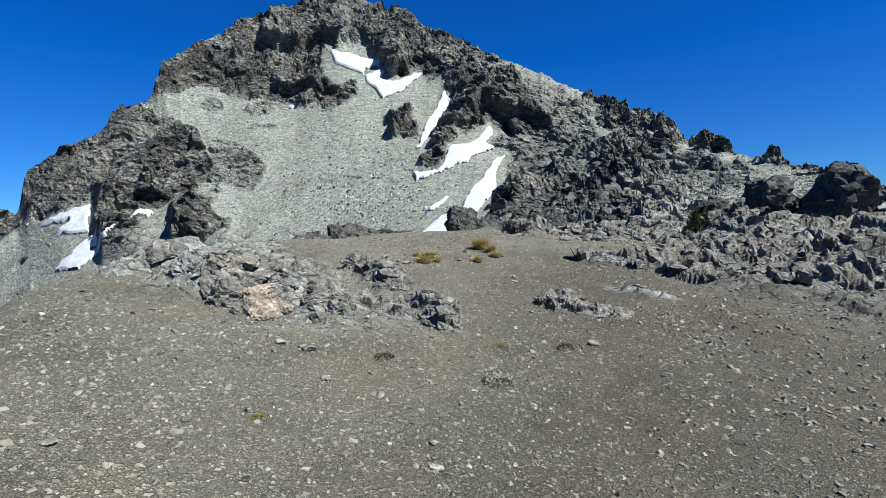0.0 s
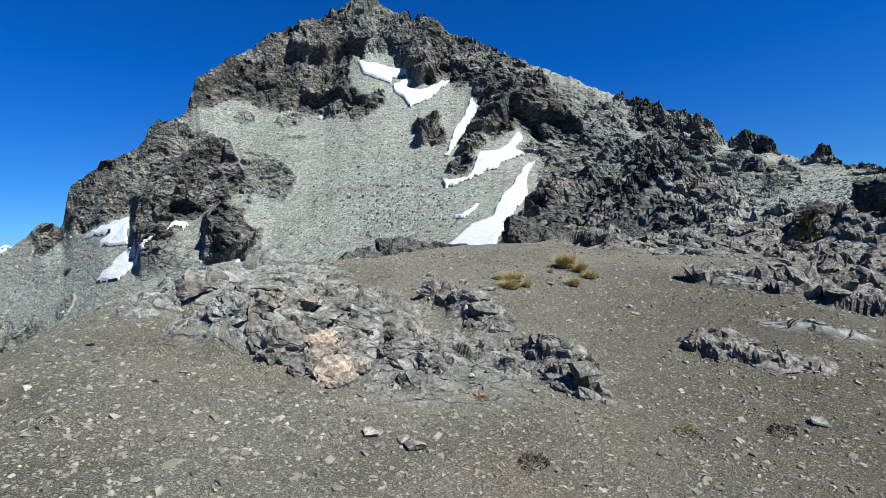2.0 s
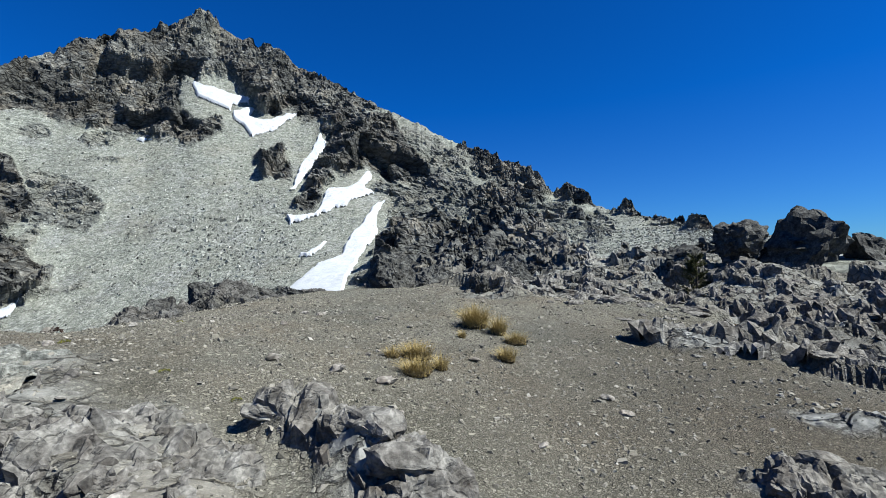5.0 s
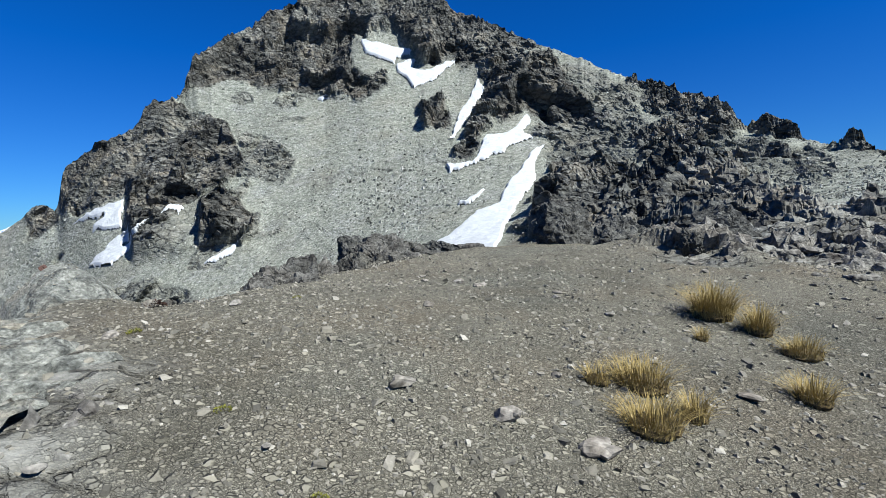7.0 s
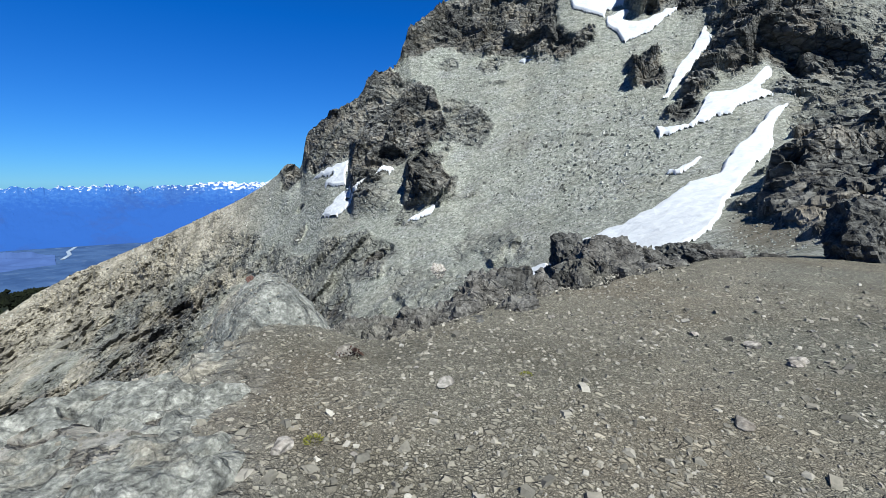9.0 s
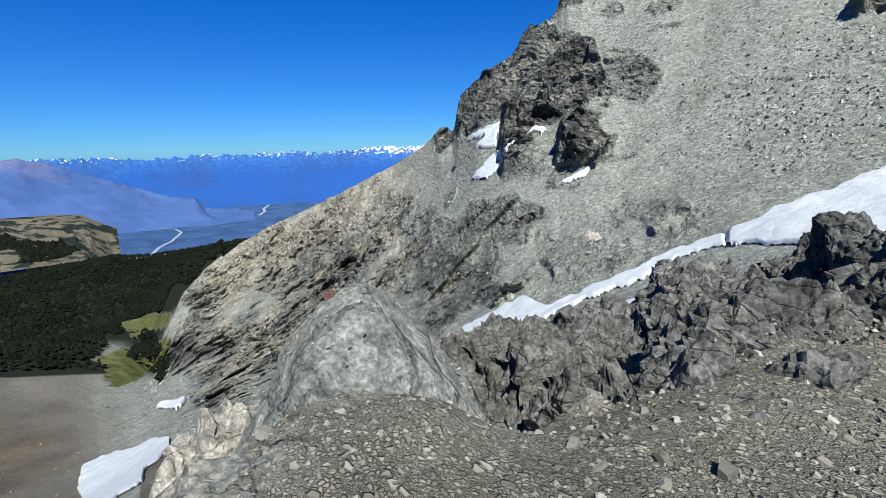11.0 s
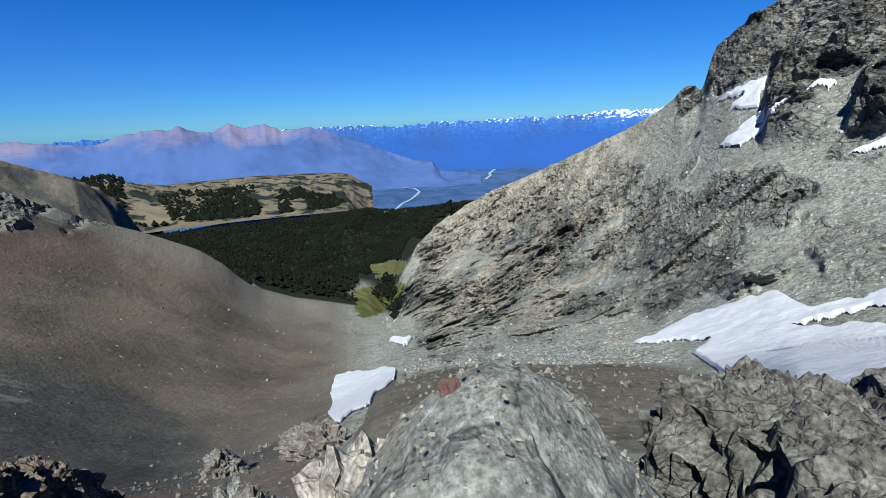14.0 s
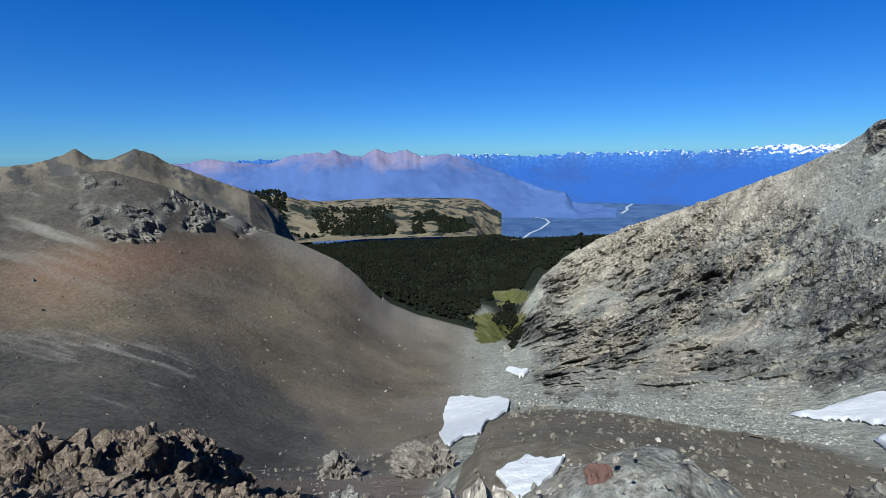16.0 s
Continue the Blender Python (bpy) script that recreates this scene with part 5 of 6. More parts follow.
# pale broken rocks under the knob
for i, (x, y, zt, sx, sy, sz, turn) in enumerate([(-11.35, 18.75, -1.85, 0.7, 0.55, 1.6, 10), (-10.85, 18.6, -1.85, 0.6, 0.5, 1.6, 40), (-11.75, 19.05, -2.0, 0.6, 0.5, 1.6, 70), (-11.2, 18.25, -2.25, 0.7, 0.5, 1.5, 25), (-12.3, 19.5, -2.5, 0.8, 0.6, 1.5, 55), (-11.7, 18.55, -2.3, 0.6, 0.5, 1.5, 80), (-11.0, 18.95, -1.75, 0.5, 0.4, 1.2, 15), (-10.95, 18.15, -2.2, 0.5, 0.45, 1.4, 50)]):
    rock("pale_rock", x, y, zt, (sx, sy, sz), 290 + i, M_PALE, "pale cream broken rock below the saddle", "rock", turn, 3, 0.12, 8, "pale rocks below the saddle")
for i, (x, y, zt, sx, sy, sz, turn) in enumerate([(-13.7, 17.6, -3.8, 1.5, 1.1, 2.0, 15), (-19.8, 16.2, -8.5, 2.2, 1.6, 2.6, -20), (-48.5, 11.0, -26.4, 5.5, 4.0, 4.0, 10), (-41.0, 19.6, -21.4, 6.5, 4.5, 5.0, 35), (-38.0, 22.5, -21.5, 4.5, 3.2, 4.0, 0)]):
    rock("slope_outcrop", x, y, zt, (sx, sy, sz), 300 + i, M_WARM if i != 1 else M_ROCK, "brown-grey rock outcrop standing on the slope", "rock", turn, 5, 0.12, 9, "outcrops on the slope")

# rough dark volcanic outcrop on the left flank
LAVA = [(-20.0, 7.6, -6.6, 4.2, 3.2, 3.6, 0), (-24.2, 7.6, -8.3, 4.2, 3.4, 4.4, 25), (-26.4, 8.4, -9.7, 3.4, 2.8, 4.0, 50), (-25.6, 10.6, -11.8, 2.6, 2.2, 2.6, 15), (-15.6, 10.6, -5.2, 2.8, 2.2, 2.6, 70), (-17.4, 9.4, -6.2, 3.2, 2.6, 3.0, 35),
        (-21.2, 9.8, -8.9, 3.4, 2.6, 3.2, 5), (-14.2, 12.4, -4.7, 1.7, 1.4, 1.8, 20), (-23.0, 11.2, -10.9, 2.0, 1.8, 2.0, 60)]
LAVA += [(-18.6, 11.4, -7.9, 1.8, 1.5, 1.6, 10), (-13.2, 11.0, -4.1, 1.8, 1.5, 1.8, 45), (-22.4, 5.6, -7.0, 3.6, 3.0, 4.0, 30), (-16.6, 7.4, -5.3, 3.0, 2.4, 3.0, 15), (-19.6, 13.2, -9.4, 1.3, 1.1, 1.2, 0), (-16.2, 12.8, -6.9, 1.2, 1.0, 1.2, 50), (-22.0, 13.0, -10.9, 1.2, 1.1, 1.2, 30)]


def lava_height(x, y):
    z = near_land(x, y)
    lift = 0.4 * fbm(x / 2.6, y / 2.6, 0 * x, 4, 151) - 0.1
    for bx, by, zt, sx, sy, sz, turn in LAVA:
        d = np.hypot(x - bx, y - by) / (0.5 * sx) + 0.3 * fbm(x / 0.9, y / 0.9, 0 * x, 3, 152)
        z = np.maximum(z, np.where(d < 1.5, zt - 0.9 - 0.45 * sz * smooth(0.4, 1.3, d) - 3.0 * np.maximum(d - 1.1, 0), -99.0))
    edge = smooth(0, 1.6, np.minimum.reduce([x + 30, -12.6 - x, y - 3.5, 13.6 - y]) + 0.8 * fbm(x / 1.5, y / 1.5, 0 * x, 3, 153))
    return z + lift * edge - 0.8 * (1 - edge), edge


bedrock("lava_outcrop", -30, -12.6, 3.5, 13.6, 0.085, lava_height, [(1.5, 0.34), (0.6, 0.22), (0.26, 0.12), (0.12, 0.05)], M_LAVA, "rough dark brown volcanic outcrop on the flank", 2.0)
for i, (x, y, zt, sx, sy, sz, turn) in enumerate(LAVA[:6]):
    rock("lava_block", x, y, zt - 0.8, (sx * 0.6, sy * 0.6, sz * 0.65), 320 + i, M_LAVA, "rough dark brown volcanic block on the flank", "rock", turn, 5, 0.12, 10, "volcanic blocks on the flank")

LUMPS = [rock_mesh("lava_block", 360 + k, (1, 0.8, 0.8), 10, 3, 0.12, M_LAVA) for k in range(6)]
lvr = random.Random(43)
for i in range(80):
    x, y = lvr.uniform(-28, -13.5), lvr.uniform(5, 13)
    s = 0.25 + 0.9 * lvr.random() ** 2.5
    ob = new("lava_block", LUMPS[i % 6])
    ob.matrix_world = pose(x, y, float(near_land(np.array([x]), np.array([y]))[0]) + 0.15 * s, lvr.uniform(-20, 20), lvr.uniform(-20, 20), lvr.uniform(0, 360)) @ Matrix.Diagonal((s, s, s * lvr.uniform(0.7, 1.3), 1))
    tagged(ob, "jagged dark brown volcanic block on reddish soil", "rock", "volcanic blocks on the flank")

lr = np.random.RandomState(41)
lx, ly = lr.uniform(-30, -12.5, 4200), lr.uniform(3.5, 13.5, 4200)
ls = 0.08 + 0.6 * lr.uniform(0, 1, 4200) ** 4
lk = lr.uniform(0, 1, 4200) < 0.35 + 0.65 * vnoise(lx * 0.35, ly * 0.35, 0 * lx, 88)
LAVA_RUBBLE = (lx[lk], ly[lk], near_land(lx[lk], ly[lk]), ls[lk])

# pink stone in its outcrop, and stones one would notice on the saddle
rock("pink_boulder", -4.05, 10.35, top(-4.05, 10.35) + 0.34, (0.8, 0.6, 0.95), 340, M_PINK, "pale pink boulder set in a dark outcrop", "boulder", 25, 4, 0.06, 9)
rock("pink_boulder", -4.75, 11.1, top(-4.75, 11.1) + 0.04, (1.1, 0.8, 0.7), 341, M_PINK, "flat pinkish slab on the outcrop", "boulder", -10, 4, 0.08, 9)
for i, (x, y, h, sx, sy, sz, turn) in enumerate([(-4.55, 10.75, 0.16, 0.55, 0.4, 0.5, 30), (-3.75, 10.75, 0.12, 0.5, 0.4, 0.5, 70), (-4.95, 11.6, 0.14, 0.6, 0.5, 0.5, 10), (-4.2, 11.35, 0.1, 0.5, 0.4, 0.4, 50), (-5.35, 11.1, 0.12, 0.55, 0.45, 0.5, 85), (-3.95, 10.0, 0.08, 0.45, 0.3, 0.4, 20), (-5.9, 11.7, 0.15, 0.5, 0.4, 0.5, 0)]):
    rock("outcrop_block", x, y, top(x, y) + h + 0.1, (sx * 1.15, sy * 1.15, sz), 360 + i, M_TAN, "pinkish tan broken block of a low outcrop", "rock", turn, 4, 0.10, 10, "blocks of the outcrop")
for i, (x, y, h, sx, sy, sz, turn) in enumerate([(-4.45, 10.5, 0.35, 0.7, 0.6, 0.9, 0), (-5.1, 10.6, 0.32, 0.9, 0.7, 0.9, 40), (-5.9, 10.9, 0.25, 0.9, 0.8, 0.8, 10), (-3.6, 10.8, 0.16, 0.5, 0.4, 0.5, 60), (-2.75, 11.1, 0.22, 0.7, 0.5, 0.6, -30), (-2.35, 10.8, 0.16, 0.4, 0.35, 0.4, 15),
                                                 (-6.3, 12.6, 0.3, 1.0, 0.8, 0.9, 50), (-5.3, 13.3, 0.2, 0.8, 0.6, 0.6, 5)]):
    rock("outcrop_block", x, y, top(x, y) + h, (sx, sy, sz), 350 + i, M_SLAB if i in (0, 1) else M_ROCK, "grey angular block of a low outcrop", "rock", turn, 4, 0.12, 10, "blocks of the outcrop")

# angular blocks that lie on the outcrops and over the broken ground towards the peak
SLABS = [rock_mesh("slab", 700 + k, (1, 0.7, 0.42), 14, 3, 0.06, M_SLAB) for k in range(9)]
slr = random.Random(77)
for i in range(250):
    if i < 90:
        cx, cy, a, b, turn, h = OUTCROPS[(0, 1, 2, 3, 9, 10, 4, 5, 6)[i % 9]]
        t, q = slr.uniform(0, 6.28), slr.uniform(0, 0.95)
        u, v = a * q * math.cos(t), b * q * math.sin(t)
        x, y = cx + u * math.cos(radians(turn)) - v * math.sin(radians(turn)), cy + u * math.sin(radians(turn)) + v * math.cos(radians(turn))
        s = (0.5 if i % 9 in (0, 1, 4) else 0.3) + 0.8 * slr.random() ** 2
    else:
        x, y = slr.uniform(4.5, 19), slr.uniform(15, 30)
        if slr.random() > (x - 3 + 0.35 * (y - 20)) / 6:
            x, y = slr.uniform(1.5, 9), slr.uniform(25, 30)
        s = 0.30 + 1.0 * slr.random() ** 2
    ob = new("slab", SLABS[slr.randrange(9)])
    ob.matrix_world = pose(x, y, top(x, y) - (0.11 if i < 90 else 0.03) * s, slr.uniform(-14, 14), slr.uniform(2, 22), slr.uniform(-50, 10)) @ Matrix.Diagonal((s, s * slr.uniform(0.7, 1.2), s * slr.uniform(0.7, 1.4), 1))
    tagged(ob, "grey angular slab of fractured rock on the saddle", "rock", "fractured slabs of the saddle")

SEEN_STONES = [(-2.61, 8.6, 0.34), (-2.75, 8.75, 0.22), (-3.17, 8.72, 0.26), (-3.0, 8.5, 0.18), (-1.04, 6.87, 0.18), (2.08, 15.53, 0.26), (2.07, 14.99, 0.24), (-2.13, 16.13, 0.30), (-1.47, 15.91, 0.34), (-1.55, 17.1, 0.16), (0.4, 17.1, 0.26),
               (-3.04, 16.33, 0.34), (-6.15, 16.75, 0.2), (-2.76, 21.57, 0.26), (-2.36, 21.07, 0.24), (-0.9, 21.0, 0.2), (-2.3, 21.3, 0.24), (-5.52, 18.16, 0.22), (-1.39, 15.86, 0.3), (3.1, 10.2, 0.26), (0.3, 14.2, 0.16), (-6.99, 18.53, 0.3)]
VARIANTS = [rock_mesh("stone", 400 + k, (1, 0.75, 0.42), 10, 2, 0.05, M_COBBLE) for k in range(9)]
for i in range(230):
    if i < len(SEEN_STONES):
        x, y, s = SEEN_STONES[i]
    else:
        x, y = random.uniform(-7.5, 14), random.uniform(2.5, 27)
        s = 0.06 + 0.18 * random.random() ** 3
        if min(math.hypot(x - px_[1][0], y - px_[1][1]) for px_ in PATH) < 0.4:
            x += 0.8
    ob = new("stone", VARIANTS[i % 9])
    ob.matrix_world = pose(x, y, top(x, y) + 0.10 * s, random.uniform(-14, 14), random.uniform(-14, 14), random.uniform(0, 360)) @ Matrix.Diagonal((s, s, s * random.uniform(0.7, 1.2), 1))
    tagged(ob, "loose angular grey stone on the gravel", "stone", "loose stones of the saddle")


# ---- gravel and talus, past counting ----
CORNERS = np.array([(x, y, z) for x in (-0.5, 0.5) for y in (-0.5, 0.5) for z in (-0.5, 0.5)])
SIDES = np.array([(0, 1, 3, 2), (4, 6, 7, 5), (0, 4, 5, 1), (2, 3, 7, 6), (1, 5, 7, 3)])  # their undersides lie in the ground


def chips(name, P, S, flat, seed, mat, label, category):
    """Many small angular chips at the places P with the sizes S, in one mesh."""
    rng = np.random.RandomState(seed)
    n = len(P)
    v = CORNERS[None] * (1 + rng.uniform(-0.45, 0.35, (n, 8, 3)))
    shrink = rng.uniform(0.35, 0.85, (n, 1)) * (CORNERS[None, :, 2] > 0) + (CORNERS[None, :, 2] < 0)
    v[..., :2] = v[..., :2] * shrink[..., None] + 0.12 * rng.normal(size=(n, 1, 2)) * (CORNERS[None, :, 2:] > 0)
    v = v * np.stack([np.ones(n), rng.uniform(0.5, 0.95, n), rng.uniform(flat * 0.6, flat * 1.5, n)], -1)[:, None]
    t = rng.uniform(0, 2 * np.pi, n)
    tx, ty = rng.normal(0, 0.22, n), rng.normal(0, 0.22, n)
    x = v[..., 0] * np.cos(t)[:, None] - v[..., 1] * np.sin(t)[:, None]
    y = v[..., 0] * np.sin(t)[:, None] + v[..., 1] * np.cos(t)[:, None]
    z = v[..., 2] + x * tx[:, None] + y * ty[:, None]
    V = np.stack([x, y, z], -1) * S[:, None, None] + P[:, None]
    F = SIDES[None] + (np.arange(n) * 8)[:, None, None]
    me = quad_mesh(name, V.reshape(-1, 3), F.reshape(-1, 4))
    me.materials.append(mat)
    return tagged(new(name, me), label, category, kind="stuff")


rng = np.random.RandomState(7)
n = 170000
x, y = rng.uniform(-9.5, 17, n), rng.uniform(0.5, 28, n)
az_, r_ = bearing(x, y)
close = np.min([np.hypot(x - row[1][0], y - row[1][1]) for row in PATH[::2]], axis=0)
keep = (r_ < along(RIM, az_, 1) * 1.15) & (rng.uniform(0, 1, n) < np.clip(1.1 - close / 9, 0.07, 1))
x, y = x[keep], y[keep]
dens = vnoise(x * 0.8, y * 0.8, 0 * x, 97)
keep = rng.uniform(0, 1, len(x)) < 0.25 + dens
x, y = x[keep], y[keep]
size = 0.78 * (0.014 + 0.026 * rng.uniform(0, 1, len(x)) + 0.06 * rng.uniform(0, 1, len(x)) ** 5 + 0.05 * rng.uniform(0, 1, len(x)) ** 14) * (0.75 + 0.06 * np.min([np.hypot(x - row[1][0], y - row[1][1]) for row in PATH[::2]], axis=0)) + 0.05 * (x > 5) * rng.uniform(0, 1, len(x))
z, rk = saddle_height(x, y)
keep = rng.uniform(0, 1, len(x)) > rk * 0.85
x, y, z, size = x[keep], y[keep], z[keep], size[keep]
chips("gravel", np.stack([x, y, z + 0.10 * size], -1), size, 0.42, 8, M_STONES, "grey-brown angular gravel of the saddle", "gravel")

x, y = rng.uniform(-8.5, 15, 26000), rng.uniform(1.5, 27, 26000)
az_, r_ = bearing(x, y)
keep = (r_ < along(RIM, az_, 1) * 1.1) & (rng.uniform(0, 1, 26000) < 0.15 + 0.85 * vnoise(x * 0.5, y * 0.5, 0 * x, 96) ** 1.5)
x, y = x[keep], y[keep]
z, rk = saddle_height(x, y)
size = 0.025 + 0.10 * rng.uniform(0, 1, len(x)) ** 4
chips("rubble", np.stack([x, y, z + 0.08 * size], -1), size, 0.34, 19, M_STONES, "loose grey stones strewn over the saddle", "rubble")

kv = np.array([knob.matrix_world @ v.co for v in knob.data.vertices])
kv = kv[(kv[:, 2] > -3.2)]
kv = kv[rng.randint(0, len(kv), 2600)] + rng.normal(0, 0.03, (2600, 3))
chips("knob_chips", kv, 0.008 + 0.03 * rng.uniform(0, 1, 2600) ** 3, 0.4, 27, M_STONES, "small loose chips caught on the weathered knob", "gravel")

lx, ly, lz, ls = LAVA_RUBBLE
chips("lava_rubble", np.stack([lx, ly, lz + 0.1 * ls], -1), ls, 0.7, 11, M_LAVA, "dark brown volcanic rubble on the flank", "rubble")

az1, R_, Z_, X_, Y_, EL_ = SHEET
n = 84000
ci, ri = rng.randint(80, 1160, n), START[2] + ((START[5] - START[2]) * rng.uniform(0, 1, n) ** 1.4).astype(int)
azs, els = az1[ci], EL_[ci, ri]
keep = (crag_mask(azs, els) < 0.75) & (snow_mask(azs, els) < 0.05) & (azs < 79) & ((rng.uniform(0, 1, n) < 0.25 + 0.75 * np.exp(-(((azs - 8) / 14) ** 2 + ((els - 2) / 8) ** 2))) | (R_[ci, ri] < 150))
ci, ri = ci[keep], ri[keep]
d = R_[ci, ri]
block = np.exp(-(((az1[ci] - 9) / 8) ** 2 + ((EL_[ci, ri] - 2.5) / 5.5) ** 2) ** 2)
size = d * (0.0010 + 0.0042 * rng.uniform(0, 1, len(ci)) ** 3.0) * (1 + 0.6 * block)
P = np.stack([X_[ci, ri], Y_[ci, ri], Z_[ci, ri] + 0.1 * size], -1)
chips("talus", P, size, 0.6, 9, M_TALUS, "grey broken talus blocks on the mountainside", "talus")

n = 9000
ci, ri = rng.randint(760, 1320, n), START[1] + 2 + (80 * rng.uniform(0, 1, n) ** 1.3).astype(int)
keep = (snow_mask(az1[ci], EL_[ci, ri]) < 0.05) & (az1[ci] > 30) & (rng.uniform(0, 1, n) < 0.15 + vnoise(X_[ci, ri] * 0.25, Y_[ci, ri] * 0.25, 0 * ci, 94) ** 2 + 0.6 * np.exp(-(((EL_[ci, ri] + 28.9) / 0.7) ** 2)))
ci, ri = ci[keep], ri[keep]
size = R_[ci, ri] * (0.0018 + 0.010 * rng.uniform(0, 1, len(ci)) ** 4)
P = np.stack([X_[ci, ri] + rng.normal(0, 0.3, len(ci)), Y_[ci, ri] + rng.normal(0, 0.3, len(ci)), Z_[ci, ri] + 0.1 * size], -1)
chips("bench_stones", P, size, 0.6, 16, M_BENCH, "grey-brown stones strewn over the bench below the saddle", "stones")

n = 1100
ci, ri = rng.randint(1160, 1370, n), rng.randint(START[1] + 12, START[4], n)
keep = (az1[ci] > 82) & (az1[ci] < 131)
ci, ri = ci[keep], ri[keep]
size = R_[ci, ri] * (0.0012 + 0.006 * rng.uniform(0, 1, len(ci)) ** 5)
P = np.stack([X_[ci, ri], Y_[ci, ri], Z_[ci, ri] + 0.1 * size], -1)
chips("slope_stones", P, size, 0.6, 10, M_BENCH, "scattered pale stones on the brown ash slope", "stones")

rock("white_boulder", -38.5, 82.0, -11.6, (2.6, 2.2, 2.6), 380, M_PALE, "pale block resting on the grey scree", "boulder", 20, 4, 0.08)


# ---- plants ----
def tussock(x, y, w, h, seed, label, blades=900):
    """A clump of dry grass: a low thatch with long arching blades."""
    rng = np.random.RandomState(seed)
    base = new("grass_tussock", None)
    base.matrix_world = pose(x, y, top(x, y) - 0.02, 0, 0, rng.uniform(0, 360))
    n = blades
    a, q = rng.uniform(0, 2 * np.pi, n), np.sqrt(rng.uniform(0, 1, n))
    bx, by = np.cos(a) * q * w * 0.34, np.sin(a) * q * w * 0.30
    lean = 0.15 + 0.7 * q + rng.normal(0, 0.32, n)
    ang = a + rng.normal(0, 0.5, n)
    ln = h * rng.uniform(0.35, 1.15, n)
    wd = rng.uniform(0.003, 0.006, n)
    rowsv = []
    for k in range(4):
        t = k / 3
        out = lean * ln * t * t * 0.75
        px_, py_, pz_ = bx + np.cos(ang) * out, by + np.sin(ang) * out, ln * t * (1 - 0.28 * lean * t)
        sx, sy = -np.sin(ang) * wd * (1 - 0.8 * t), np.cos(ang) * wd * (1 - 0.8 * t)
        rowsv += [np.stack([px_ - sx, py_ - sy, pz_], -1), np.stack([px_ + sx, py_ + sy, pz_], -1)]
    V = np.stack(rowsv, 1)
    F = np.array([(0, 1, 3, 2), (2, 3, 5, 4), (4, 5, 7, 6)])[None] + (np.arange(n) * 8)[:, None, None]
    me = quad_mesh("grass_crown", V.reshape(-1, 3), F.reshape(-1, 4))
    me.materials.append(M_STRAW)
    new("grass_crown", me).parent = base
    th = rock_mesh("thatch", seed, (w * 0.72, w * 0.62, h * 0.55), 0, 3, 0.06, M_THATCH)
    t = new("thatch", th)
    t.parent = base
    t.location = (0, 0, h * 0.12)
    return tagged(base, label, "grass", "grass tussocks on the saddle")


M_THATCH = plain_material("grass_thatch", (0.3, (0.05, 0.036, 0.018)), (0.7, (0.17, 0.12, 0.05)), scale=30, bump=0.03)
for i, (x, y, w, h, b) in enumerate([(1.35, 19.95, 0.95, 0.60, 1500), (1.72, 19.35, 0.55, 0.46, 700), (0.63, 18.72, 0.25, 0.20, 220), (1.85, 18.6, 0.68, 0.29, 600), (1.05, 17.2, 0.5, 0.32, 500), (-0.7, 17.15, 0.82, 0.32, 800), (-1.15, 17.1, 0.4, 0.22, 260), (-0.85, 16.35, 0.68, 0.31, 700), (-0.38, 16.6, 0.33, 0.29, 320)]):
    tussock(x, y, w, h, 500 + i, "golden dry grass tussock on stony ground", b)


def cushion(x, y, s, seed, mat, name, label):
    """A low cushion plant of many small leaves."""
    rng = np.random.RandomState(seed)
    n = 260
    a, q = rng.uniform(0, 2 * np.pi, n), np.sqrt(rng.uniform(0, 1, n))
    P = np.stack([np.cos(a) * q * s * 0.5, np.sin(a) * q * s * 0.42, s * 0.30 * np.sqrt(np.maximum(1 - q * q, 0.02)) * rng.uniform(0.4, 1.15, n)], -1)
    ln = s * rng.uniform(0.05, 0.13, n)
    d = np.stack([np.cos(a) * (0.4 + q), np.sin(a) * (0.4 + q), rng.uniform(0.3, 1.2, n)], -1)
    d /= np.linalg.norm(d, axis=1, keepdims=True)
    side = np.cross(d, rng.normal(size=(n, 3)))
    side /= np.linalg.norm(side, axis=1, keepdims=True)
    V = np.stack([P, P + d * (ln * 0.5)[:, None] + side * (ln * 0.3)[:, None], P + d * ln[:, None], P + d * (ln * 0.5)[:, None] - side * (ln * 0.3)[:, None]], 1)
    me = quad_mesh(name, V.reshape(-1, 3), np.arange(n * 4).reshape(-1, 4))
    me.materials.append(mat)
    base = new(name, me)
    base.matrix_world = pose(x, y, top(x, y) - 0.005)
    return tagged(base, label, "plant")


